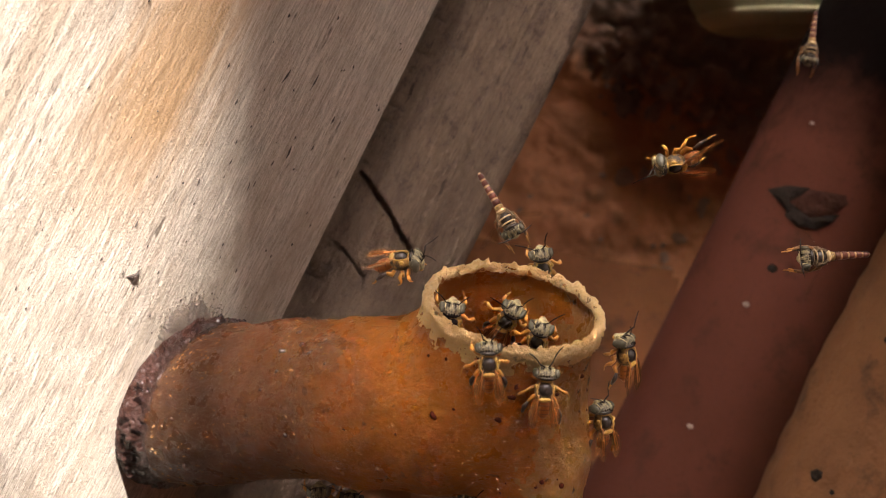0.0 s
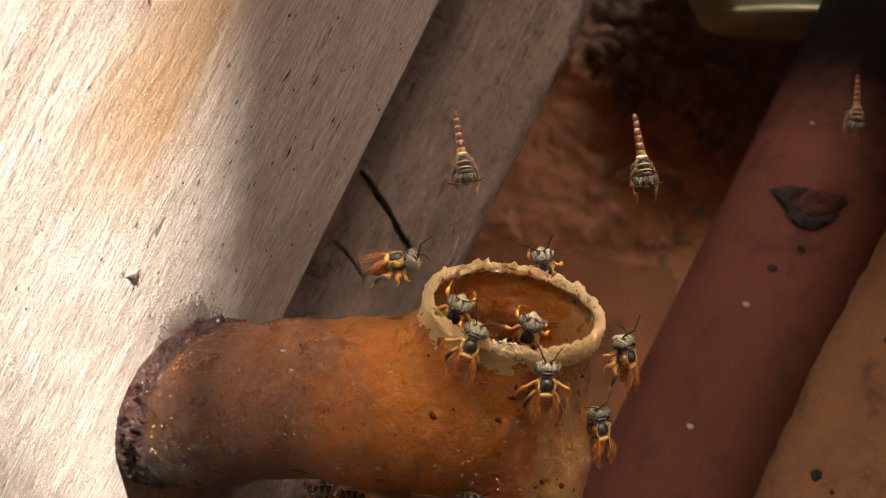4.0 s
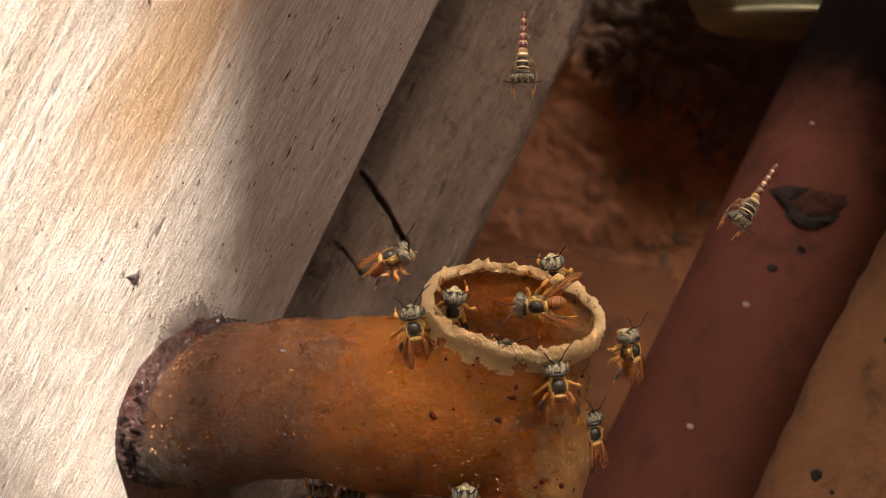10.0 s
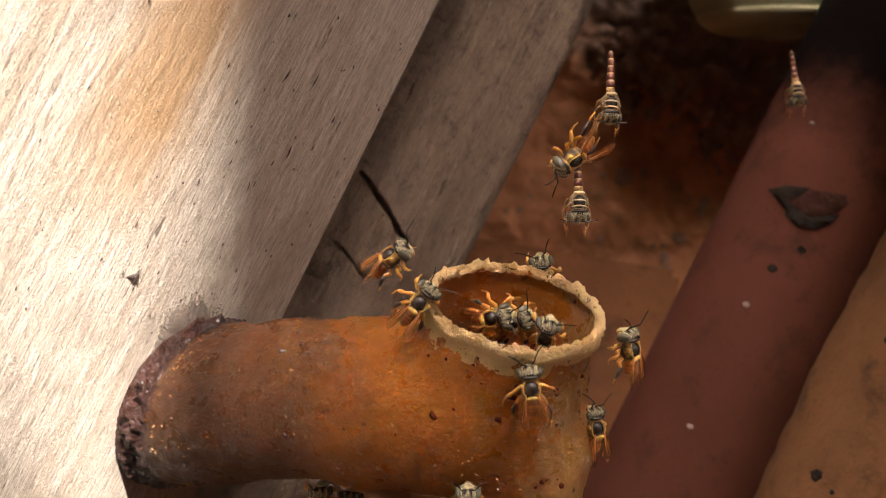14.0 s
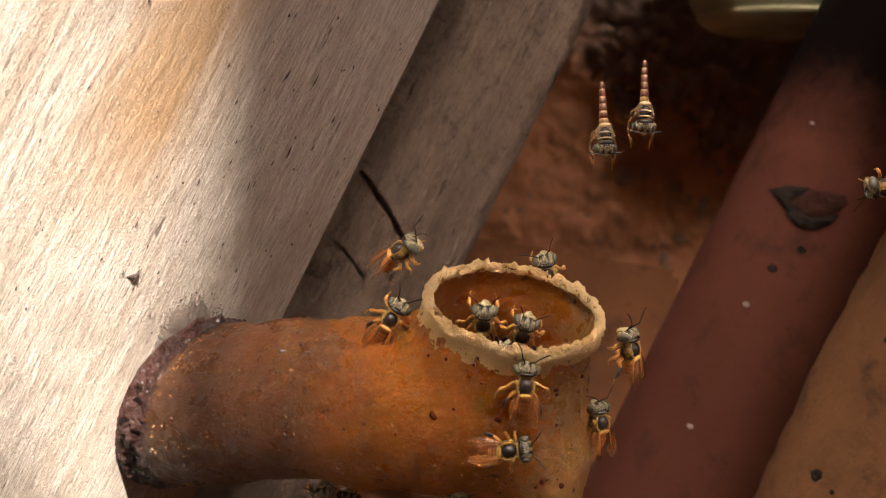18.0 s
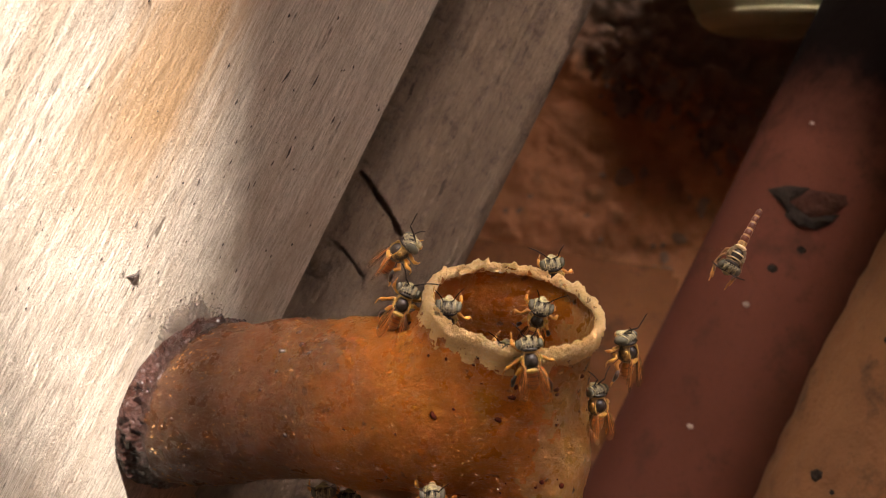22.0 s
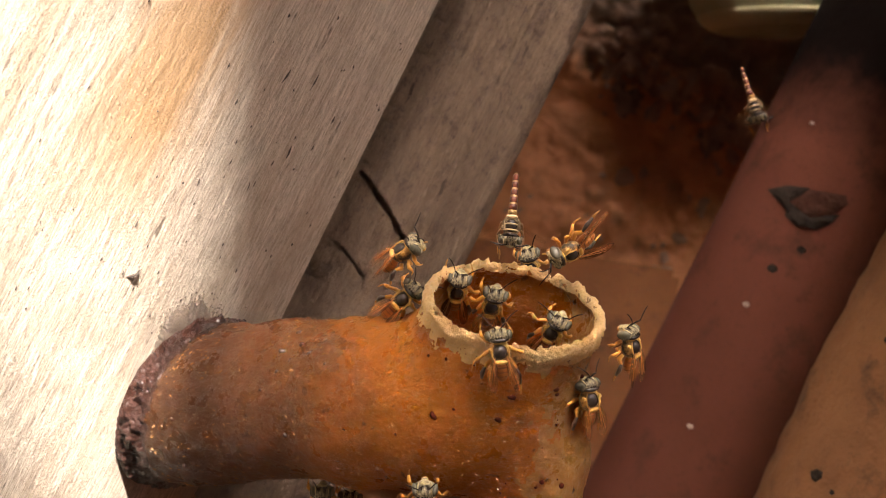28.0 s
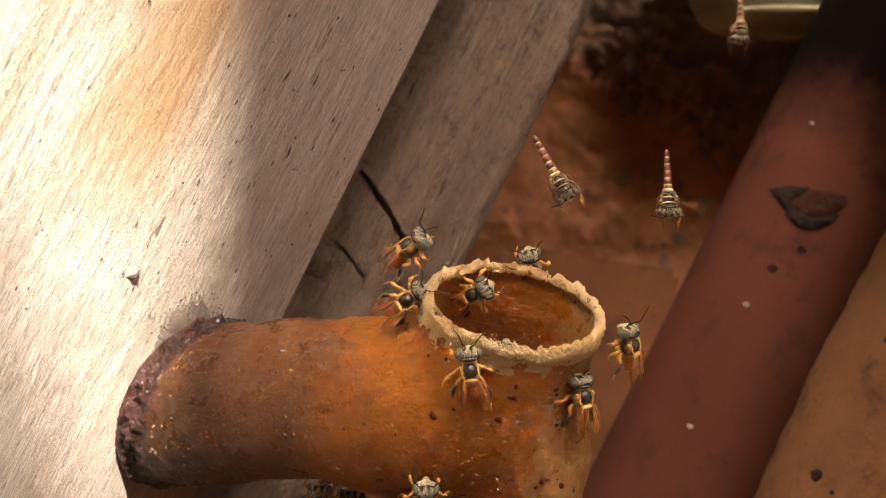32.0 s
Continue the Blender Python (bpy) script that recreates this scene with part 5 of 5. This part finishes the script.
def way_m2():
    return [
        (0, 5.51, -0.9, -5.33, 75, 35, 0), (1, 3.68, 4.2, -6.91, 80, 30, 0), (2, 3.68, 4.2, -6.91, 80, 30, 0), (3, 5.36, -0.7, -5.18, 75, 35, 0),
        (6, 3.89, -0.1, -4.64, 75, 35, 0), (7, 5.44, 0.9, -4.42, 75, 35, 0), (8, 4.29, 1.5, -3.94, 75, 35, 0), (9, 6.04, -0.3, -5.13, 75, 35, 0),
        (10, 3.68, 4.2, -6.91, 80, 30, 0), (11, 3.51, -1.4, -5.24, 75, 35, 0), (12, 2.52, -1.6, -5.13, 75, 35, 0),
        (13, 4.96, -0.7, -5.11, 75, 35, 0), (14, 5.97, -0.5, -5.19, 75, 35, 0), (17, 3.68, 4.2, -6.91, 80, 30, 0), (18, 4.7, -0.6, -5.02, 75, 35, 0),
        (19, 3.35, -1.3, -5.15, 75, 35, 0), (20, 3.68, 4.2, -6.91, 80, 30, 0), (21, 2.36, -1.5, -5.07, 75, 35, 0), (22, 5.64, 1.4, -4.2, 75, 35, 0),
        (23, 4.68, 0.3, -4.56, 75, 35, 0), (24, 4.36, 0.7, -4.31, 75, 35, 0), (25, 6.15, 0.3, -4.83, 75, 35, 0), (28, 2.95, 2, -3.45, 75, 35, 0),
        (29, 3.68, 4.2, -6.91, 80, 30, 0), (30, 6.31, 1.3, -4.34, 75, 35, 0), (31, 3.62, -1.1, -5.09, 75, 35, 0), (32, 3.68, 4.2, -6.91, 80, 30, 0),
    ]


def way_m3():
    return [
        (0, 3.79, 0.7, -4.25, 60, 35, 0), (0.6, 3.68, 4.2, -6.91, 80, 30, 0), (5.4, 3.68, 4.2, -6.91, 80, 30, 0), (6, 1.77, 1.3, -3.58, 70, 35, 0),
        (7, 0.27, -0.3, -4.14, 60, 35, 0), (7.6, 3.68, 4.2, -6.91, 80, 30, 0), (8, 4.54, -1.5, -5.47, 80, 35, 0), (9, 3.68, 4.2, -6.91, 80, 30, 0),
        (13.5, 3.68, 4.2, -6.91, 80, 30, 0), (14, 4.22, 0.6, -4.36, 20, 35, 0), (14.5, 3.71, -0.6, -4.85, 75, 35, 0),
        (16.6, 3.68, 4.2, -6.91, 80, 30, 0), (18.5, 3.68, 4.2, -6.91, 80, 30, 0), (19, 5.64, 0.2, -4.76, 40, 35, 0),
        (19.6, 3.68, 4.2, -6.91, 80, 30, 0), (27.4, 3.68, 4.2, -6.91, 80, 30, 0), (28, 6.45, 0.3, -4.9, 60, 35, 0),
        (28.6, 3.68, 4.2, -6.91, 80, 30, 0), (32, 3.68, 4.2, -6.91, 80, 30, 0),
    ]


def way_v():
    return [
        (0, 13.97, 2, 5.13, 187, 5, -60), (0.2, 9.97, 1, 0.71, 200, 0, -60), (0.4, 5.9, 0.5, -3.48, 215, -10, -30),
        (0.8, 3.68, 4.2, -6.91, 80, 30, 0), (1.6, 3.68, 4.2, -6.91, 80, 30, 0), (1.8, 9.2, 0, -1.3, 30, 0, 60), (2, 19.78, 3, 5.53, 12, 0, 60),
        (2.3, 33.81, 5, 11.94, 10, 0, 60), (8, 21.56, 5, 19.64, -160, 0, -60), (8.3, 7.95, 1, 4.75, -140, 0, -60),
        (8.5, 3.94, 2, -0.65, -130, -10, -40), (8.8, 3.68, 4.2, -6.91, -280, 30, 0), (9.6, 3.68, 4.2, -6.91, -280, 30, 0),
        (10, 5.58, 0.8, -3.33, -178, -5, -20), (10.4, 6.73, 0.5, -3.48, -160, 0, -20), (10.8, 8.32, 1.5, -2.67, 20, 0, 0),
        (11, 9.68, 1.5, -2.5, 8, 0, 0), (11.6, 9.72, 2, -3.54, -5, 0, 0), (12, 11.42, 2, -0.99, 8, 5, 60), (12.3, 25.06, 5, 4.94, 12, 0, 60),
        (12.6, 33.81, 5, 10.19, 10, 0, 60), (13.7, 21.15, 3, 18.57, -160, 0, -60), (14, 7.7, 0, 5.37, -145, 5, -55),
        (14.5, 13.8, 2, 1.22, -170, 0, -60), (14.9, 6.94, 1, -3, -160, -10, -30), (15.3, 3.68, 4.2, -6.91, -280, 30, 0),
        (16.5, 3.68, 4.2, -6.91, -280, 30, 0), (16.8, 5.26, 1.2, -3, -300, 10, 0), (17, 5.92, 2, -2.01, -305, 10, 0),
        (17.3, 9.38, 2, 4.79, -320, 0, 0), (17.6, 33.17, 3, 18.57, -330, 0, 0), (20.3, 31.45, 3, 9.99, -175, 0, -60),
        (20.5, 21.66, 3, 8.27, -177, 5, -60), (20.7, 12.32, 1, 0.71, -160, 0, -60), (21, 6.73, 0.5, -3.15, -150, -15, -20),
        (21.4, 3.68, 4.2, -6.91, -280, 30, 0), (23.6, 3.68, 4.2, -6.91, -280, 30, 0), (24, 20.98, 3, 4.15, -352, 0, 60),
        (24.3, 33.17, 3, 8.27, -355, 0, 60), (27.7, 31.45, 3, 6.56, -175, 0, -60), (28, 7.61, 1, -0.13, -155, 5, -55),
        (28.3, 7.24, 0.6, -3.49, -145, -10, -30), (28.7, 3.68, 4.2, -6.91, -280, 30, 0), (30.2, 3.68, 4.2, -6.91, -280, 30, 0),
        (30.5, 6.92, 0.8, -4, -320, 10, 0), (30.7, 8.28, 1, 2.05, -330, 0, 50), (30.9, 24.58, 3, 11.71, -335, 0, 50),
        (31.2, 33.17, 3, 15.14, -340, 0, 50), (32, 33.17, 3, 15.14, -340, 0, 50),
    ]


def way_w():
    return [
        (0, 33.51, 3, 1.41, 180, 0, -60), (17.7, 33.51, 3, 3.81, 180, 0, -60), (18, 26.99, 3, 3.74, 182, 0, -60),
        (18.3, 17.37, 1, 0.71, 190, 0, -60), (18.6, 6.75, 0.8, -3.49, 200, -10, -20), (19, 3.68, 4.2, -6.91, 80, 30, 0),
        (19.7, 3.68, 4.2, -6.91, 80, 30, 0), (20, 8.38, 2.2, -2.42, 8, 5, 0), (20.3, 15.84, 2, 2.07, 20, 0, 50), (20.6, 33.51, 3, 8.27, 15, 0, 50),
        (22.2, 33.51, 3, -4.09, 180, 0, -60), (22.5, 21.45, 2, -1.5, 170, 5, -60), (22.8, 10.64, 1, -2.66, 180, 0, -60),
        (23.0, 7.4, 1.6, -4.6, 225, -10, -20), (23.5, 6.9, 1.2, -4.9, 238, -10, -20), (24, 6.8, 0.8, -4.7, 240, -10, -20), (24.3, 6.9, 0.9, -4.2, 170, 0, -10), (24.6, 6.77, 1, -3.33, 90, 5, 0),
        (25, 7.73, 2.6, -1.4, 12, 5, 0), (25.3, 16, 3, 3.81, 20, 0, 50), (25.7, 33.51, 3, 11.71, 15, 0, 50), (32, 33.51, 3, 11.71, 15, 0, 50),
    ]


def way_u():
    return [
        (0, -2.58, -8, -20.21, 90, 35, 0), (8.2, -0.12, -8, -15.92, 75, 35, 0), (8.5, 2.51, -8, -12.91, 80, 40, 0),
        (8.8, 6.62, -8, -12.91, 85, 40, 0), (9, 8.53, -8, -13.09, 90, 40, 0), (9.3, 12.76, -8, -16.53, 90, 40, 0),
        (10, 15.82, -8, -20.21, 90, 40, 0), (32, 15.82, -8, -20.21, 90, 40, 0),
    ]


def way_p():
    return [
        (0, 3.7, 0, 1.77, -60, 12, 0), (0.5, 8.53, 0, 4.7, -90, 12, 8), (1, 8.13, 0, 1.03, -90, 12, 1), (1.5, 7.53, 0, 1.77, -85, 12, -8),
        (2, 4.7, 0, 3.77, -55, 12, -2), (2.5, 2.13, 0, 4.83, -85, 12, 8), (3, 1.63, 0, 6.1, -55, 12, 3), (3.5, 1.87, 0, 5.37, -85, 12, -7),
        (4.5, 0.2, 0, 5.03, -75, 12, 6), (5.5, -1.2, 0, 4.5, -65, 12, -6), (6, -0.2, 0, 3.77, -80, 12, -6), (6.5, 2.4, 0, 7.77, -60, 12, 5),
        (7, 9.93, 0, 3.97, -90, 12, 7), (7.5, 8.27, 0, 4.3, -75, 12, -4), (8, 6.93, 0, 5.77, -60, 12, -7), (8.5, 10.8, 0, 8.57, -100, 12, 3),
        (9, 13.8, 0, 4.83, -95, 12, 8), (9.5, 15.7, 0, 0.37, -135, 12, -2), (10, 18.03, 0, 2.43, -125, 12, -8), (10.5, 20, 0, 7.77, -115, 12, 1),
        (11, 18.13, 0, 10.37, -100, 12, 8), (11.5, 16.27, 0, 3.77, -105, 12, 0), (12, 19.47, 0, 6.37, -93, 12, -8),
        (12.5, 15.53, 0, 2.43, -110, 12, -2), (13, 16.63, 0, 5.27, -88, 12, 8), (13.5, 12.27, 0, 4.57, -88, 12, 3), (14, 9.87, 0, 8.6, -92, 12, -7),
        (14.5, 24.78, 14, 12.81, -95, 12, -4), (15.5, 23, 12, 12.36, -95, 12, 5), (16.5, 20.45, 8, 10.98, -95, 12, -6),
        (17, 21.87, 0, 7.63, -128, 12, 5), (17.5, 13.87, 0, 4.83, -90, 12, 6), (18, 11.87, 0, 8.03, -92, 12, -4),
        (18.5, 15.6, 0, 2.57, -110, 12, -7), (19, 16.2, 0, -1.13, -110, 12, 3), (19.5, 16.93, 0, 2.03, -92, 12, 7), (20, 14.97, 0, 3.6, -90, 12, -2),
        (20.5, 19.87, 0, 1.63, -92, 12, -8), (21, 11.8, 0, 0.97, -98, 12, 1), (21.5, 16.53, 0, 2.17, -92, 12, 8), (22, 17.3, 0, -0.37, -120, 12, 0),
        (22.5, 19.33, 0, 2.17, -95, 12, -8), (23, 13.03, 0, 3.53, -95, 12, -1), (23.5, 15.07, 0, 2.83, -92, 12, 8), (24, 17.53, 0, 2.2, -92, 12, 2),
        (24.5, 20.4, 0, -0.37, -135, 12, -8), (25, 32.15, 14, -1.48, -110, 12, -3), (25.5, 28.48, 20, 9.48, -70, 12, 7),
        (26.5, 27.53, 24, 12.03, -80, 12, -7), (27.5, 26.71, 26, 14.15, -85, 12, 6), (28, 23.14, 26, 10.54, -75, 12, 6),
        (28.3, 24.19, 26, 8.44, -85, 12, -1), (28.6, 30.74, 26, 8.44, -100, 12, -7), (29, 31.33, 26, 9.62, -112, 12, -7),
        (29.5, 26.54, 26, 10.12, -100, 12, 4), (30, 32.37, 22, 2.07, -95, 12, 7), (30.5, 33.73, 24, 7.48, -100, 12, -3),
        (31, 30.75, 24, 11.2, -112, 12, -8), (31.2, 23.52, 20, 9.32, -95, 12, -5), (31.4, 24.17, 14, 3.38, -110, 12, 0),
        (31.6, 18.97, 12, 4.37, -95, 12, 4), (31.8, 13.25, 8, 3.49, -90, 12, 7), (32, 14.36, 8, 3.2, -90, 12, 8),
    ]


def way_q():
    return [
        (0, 22.2, 0, -0.47, 183, 12, 7), (0.25, 21.53, 0, 2.03, 215, 12, 8), (0.5, 21.2, 0, 4.03, 240, 12, 7), (1, 23.03, 0, -1.23, 240, 12, 1),
        (1.5, 23.73, 0, -1.97, 240, 12, -6), (2, 21.87, 0, -4.73, 235, 12, -8), (2.5, 16.27, 0, 0.83, 268, 12, -2), (3, 13.87, 0, 3.27, 270, 12, 5),
        (3.5, 12, 0, 6.17, 280, 12, 8), (4.5, 11.2, 0, 2.37, 272, 12, -4), (5.5, 10.53, 0, -0.77, 265, 12, -4), (6, 19.37, 0, -3.7, 270, 12, 3),
        (6.5, 23.2, 0, -6.1, 268, 12, 8), (7, 23.03, 0, -0.2, 225, 12, 5), (7.5, 19.2, 0, 5.23, 250, 12, -2), (8, 16.8, 0, 4.37, 276, 12, -8),
        (8.5, 11.73, 0, 12.83, 265, 12, -6), (9, 11.6, 0, 14.43, 270, 12, 1), (9.5, 7.2, 0, 11.87, 265, 12, 7), (10, 4.7, 0, 10.93, 268, 12, 7),
        (10.5, 2.13, 0, 8.7, 300, 12, 0), (11, 3.47, 0, 5.87, 295, 12, -7), (11.5, 7.2, 0, 1.37, 285, 12, -7), (12, 9.13, 0, -0.7, 272, 12, -1),
        (12.5, 9.07, 0, -1.97, 270, 12, 6), (13, 9.03, 0, -2.13, 285, 12, 8), (13.5, 9.33, 0, -0.5, 268, 12, 2), (14, 8, 0, 2.77, 270, 12, -5),
        (14.5, 9.07, 0, 6.43, 295, 12, -8), (15.5, 5.53, 0, 6.03, 290, 12, 4), (16.5, 2.67, 0, 5.5, 300, 12, 4), (17, 12.07, 0, 6.93, 272, 12, -3),
        (17.5, 11.47, 0, 4.7, 272, 12, -8), (18, 9.53, 0, 6.77, 272, 12, -5), (18.5, 8.8, 0, 6.57, 290, 12, 2), (19, 13.7, 0, 4.6, 280, 12, 8),
        (19.5, 19.73, 0, 6.03, 285, 12, 6), (20, 19.3, 0, 3.93, 290, 12, -1), (20.5, 21.73, 0, 3.37, 285, 12, -7), (21, 28.53, 0, 4.03, 280, 12, -7),
        (22, 28.53, 0, 6.37, 280, 12, 7), (22.5, 23.87, 0, 9.7, 265, 12, 7), (23, 11.6, 0, 8.77, 255, 12, 1), (23.5, 5.73, 0, 7.5, 275, 12, -6),
        (24, 10.4, 0, 5.03, 295, 12, -8), (24.5, 14.4, 0, 4.83, 290, 12, -2), (25, 12.97, 0, 2.63, 265, 12, 5), (25.5, 14.53, 0, 2.97, 268, 12, 8),
        (26.5, 12.2, 0, 0.7, 268, 12, -4), (27.5, 9.87, 0, -1.43, 265, 12, -4), (28, 4.03, 0, 1.37, 264, 12, 3), (28.3, 2.13, 0, 1.37, 288, 12, 7),
        (28.6, 4.93, 0, 0.7, 270, 12, 8), (29, 7.53, 0, 1.37, 290, 12, 5), (29.5, 7.73, 0, 0.83, 275, 12, -2), (30, 11.13, 0, -0.8, 285, 12, -8),
        (30.4, 7.6, 0, 1.5, 272, 12, -7), (30.7, 6.93, 0, 5.1, 295, 12, -3), (31, 7.7, 0, 5.53, 285, 12, 1), (31.2, 9.87, 0, 9.5, 268, 12, 4),
        (31.4, 9.73, 0, 10.97, 270, 12, 7), (31.6, 7.87, 0, 8.3, 268, 12, 8), (31.8, 7.33, 0, 5.63, 280, 12, 8), (32, 6.87, 0, 3.93, 298, 12, 7),
    ]


def way_s():
    return [
        (0, 28.86, 33, 15.65, -100, 12, 0), (0.5, 30.32, 33, 16.89, -95, 12, 0), (1, 31.3, 33, 19.33, -90, 12, 0),
        (1.5, 33.07, 33, 15.12, -100, 12, 0), (2, 33.21, 33, 8.78, -110, 12, 0), (2.5, 32.98, 33, 11.75, -100, 12, 0),
        (3, 32.54, 33, 8.69, -95, 12, 0), (3.5, 31.39, 33, 11.22, -95, 12, 0), (4.5, 34.4, 33, 9.35, -95, 12, 0), (5.5, 36.18, 33, 8.02, -95, 12, 0),
        (6.5, 32.81, 33, 7.32, -95, 12, 0), (7, 30.86, 33, 4.57, -93, 12, 0), (7.5, 31.96, 33, 6.43, -100, 12, 0), (8, 27.09, 33, 6.78, -125, 12, 0),
        (8.5, 32.81, 33, 9.62, -95, 12, 0), (9, 35.51, 33, 10.46, -95, 12, 0), (10, 37.95, 33, 12.9, -95, 12, 0),
        (10.6, 31.74, 33, 15.12, -95, 12, 0), (11, 29.08, 33, 11.13, -100, 12, 0), (11.5, 37.95, 33, 12.9, -95, 12, 0),
        (13.5, 37.06, 33, 16.89, -95, 12, 0), (14, 27.75, 33, 12.46, -85, 12, 0), (14.5, 37.95, 33, 16.89, -90, 12, 0),
        (16.5, 37.95, 33, 21.77, -90, 12, 0), (17, 26.2, 33, 17.33, -85, 12, 0), (17.5, 37.95, 33, 22.21, -90, 12, 0),
        (19.6, 37.95, 33, 11.57, -95, 12, 0), (20, 26.87, 33, 7.94, -95, 12, 0), (20.4, 37.95, 33, 11.57, -95, 12, 0),
        (23.6, 37.95, 33, 11.57, -95, 12, 0), (24, 34.18, 33, 11.13, -95, 12, 0), (24.5, 37.95, 33, 10.68, -95, 12, 0),
        (31.5, 37.06, 33, 22.21, -95, 12, 0), (32, 23.32, 33, 17.33, -92, 12, 0),
    ]


bee_a = guard_bee(stance(-2.48, 0.5, -0.7, 3, 15, -55), "amber and black bee on the rim, wings folded", 1)
bee_b = guard_bee(stance(6.21, 5.2, -1.16, 100, 25, 0), "grey-headed bee peering over the far rim", 2)
bee_c = guard_bee(stance(10.92, 0.8, -6.32, 100, 18, 50), "bee clinging outside the rim, wings hanging down", 3)
bee_d = guard_bee(stance(5.78, -4.2, -7.95, 86, 8, 0), "black and yellow bee climbing the front of the tube", 4)
bee_e = tagged(copy_thing(bee_a, stance(2.56, -5.2, -6.45, 90, 10, 0)), "bee with yellow-edged thorax creeping along the rim")
bee_f = tagged(copy_thing(bee_b, stance(9.65, 1.9, -10.43, 96, 10, 30)), "grey-headed bee on the flank of the tube")
bee_h = tagged(copy_thing(bee_c, stance(5.57, 1.8, -15.1, 95, 15, 20)), "bee low on the underside of the tube")
bee_g = tagged(copy_thing(bee_d, stance(1.64, 2.3, -15.72, 90, 45, 0)), "pale-faced bee looking up from below the tube")
bee_i = tagged(copy_thing(bee_a, stance(-7.7, 6, -15.94, 92, 30, 0)), "bee half hidden beneath the tube")
bee_i2 = tagged(copy_thing(bee_b, stance(-5.92, 7, -16.55, 80, 20, 0)), "bee half hidden beneath the tube")
bee_k = tagged(copy_thing(bee_c, stance(0.54, 1, -19.16, 90, 0, 0)), "bee roaming head-down over the tube")
bee_m1 = tagged(copy_thing(bee_d, stance(0.48, -0.4, -4.21, 85, 35, 0)), "bee looking out of the tube mouth")
bee_m2 = tagged(copy_thing(bee_a, stance(5.51, -0.9, -5.33, 75, 35, 0)), "bee coming up inside the tube mouth")
bee_m3 = tagged(copy_thing(bee_b, stance(3.79, 0.7, -4.25, 60, 35, 0)), "bee inside the tube mouth")
bee_v = guard_bee(stance(13.97, 2, 5.13, 187, 5, -60), "homing bee with outstretched amber wings", 9, 24)
bee_w = tagged(copy_thing(bee_v, stance(33.51, 3, 1.41, 180, 0, -60)), "bee with amber wings flying to and from the tube")
bee_u = tagged(copy_thing(bee_c, stance(-2.58, -8, -20.21, 90, 35, 0)), "yellow-faced bee flying past with raised antennae")
bee_p = flying_bee(stance(3.7, 0, 1.77, -60, 12, 0), "hovering bee with a slender red-brown banded abdomen")
bee_q = tagged(copy_thing(bee_p, stance(22.2, 0, -0.47, 183, 12, 7)), "hovering bee with a slender dark banded abdomen")
bee_s = tagged(copy_thing(bee_p, stance(28.86, 33, 15.65, -100, 12, 0)), "distant hovering bee, dim in the shade")


def swing(base, rx, ry, rz):
    """A turn about a joint at base, in millimetres of the bee."""
    j = Vector(base) * MM
    return Matrix.Translation(j) @ pose(0, 0, 0, rx, ry, rz) @ Matrix.Translation(-j)


def limbs(bee, kind):
    return [o for o in bee.children_recursive if o.name.split(".")[0] == kind]


def motions():
    sway = [(0, -8), (2, -8), (3, -5), (4, -5), (6, -5), (8, -3), (9.5, -5), (11, -4.5), (14, -5), (18, -5), (20, -4), (22, -1.5), (23, -1.5), (24, -3), (25, -4), (28, -3.5), (29, -4), (29.5, -2), (30, 1), (30.5, -1.5), (30.75, 4), (31, 11), (31.4, 1), (31.6, -1), (32, 1)]
    walk(shoot, [(t, tuft_at(d + 2.5)) for t, d in sway])
    rnd = random.Random(12)
    for bee in (bee_a, bee_b, bee_c, bee_d, bee_e, bee_f, bee_h, bee_g, bee_i, bee_i2, bee_k, bee_m1, bee_m2, bee_m3, bee_v, bee_w, bee_u):
        for k, feeler in enumerate(limbs(bee, "antenna")):
            y = 0.14 if k == 0 else -0.14
            walk(feeler, [(t, swing((1.42, y, 0.05), 0, rnd.uniform(-16, 16), rnd.uniform(-16, 16))) for t in range(0, 33, 1)])
    for bee in (bee_p, bee_q, bee_s):
        for k, wing in enumerate(limbs(bee, "wing")):
            y = 0.60 if k == 0 else -0.60
            walk(wing, [(0.2 * i, swing((0.05, y, 0.35), (14 if i % 2 else -14) * (1 if y > 0 else -1), 0, 0)) for i in range(161)])
    walk(bee_a, [(t, stance(*s)) for t, *s in way_a()])
    walk(bee_b, [(t, stance(*s)) for t, *s in way_b()])
    walk(bee_c, [(t, stance(*s)) for t, *s in way_c()])
    walk(bee_d, [(t, stance(*s)) for t, *s in way_d()])
    walk(bee_e, [(t, stance(*s)) for t, *s in way_e()])
    walk(bee_f, [(t, stance(*s)) for t, *s in way_f()])
    walk(bee_h, [(t, stance(*s)) for t, *s in way_h()])
    walk(bee_g, [(t, stance(*s)) for t, *s in way_g()])
    walk(bee_i, [(t, stance(*s)) for t, *s in way_i()])
    walk(bee_i2, [(t, stance(*s)) for t, *s in way_i2()])
    walk(bee_k, [(t, stance(*s)) for t, *s in way_k()])
    walk(bee_m1, [(t, stance(*s)) for t, *s in way_m1()])
    walk(bee_m2, [(t, stance(*s)) for t, *s in way_m2()])
    walk(bee_m3, [(t, stance(*s)) for t, *s in way_m3()])
    walk(bee_v, [(t, stance(*s)) for t, *s in way_v()])
    walk(bee_w, [(t, stance(*s)) for t, *s in way_w()])
    walk(bee_u, [(t, stance(*s)) for t, *s in way_u()])
    walk(bee_p, [(t, stance(*s)) for t, *s in way_p()])
    walk(bee_q, [(t, stance(*s)) for t, *s in way_q()])
    walk(bee_s, [(t, stance(*s)) for t, *s in way_s()])


motions()
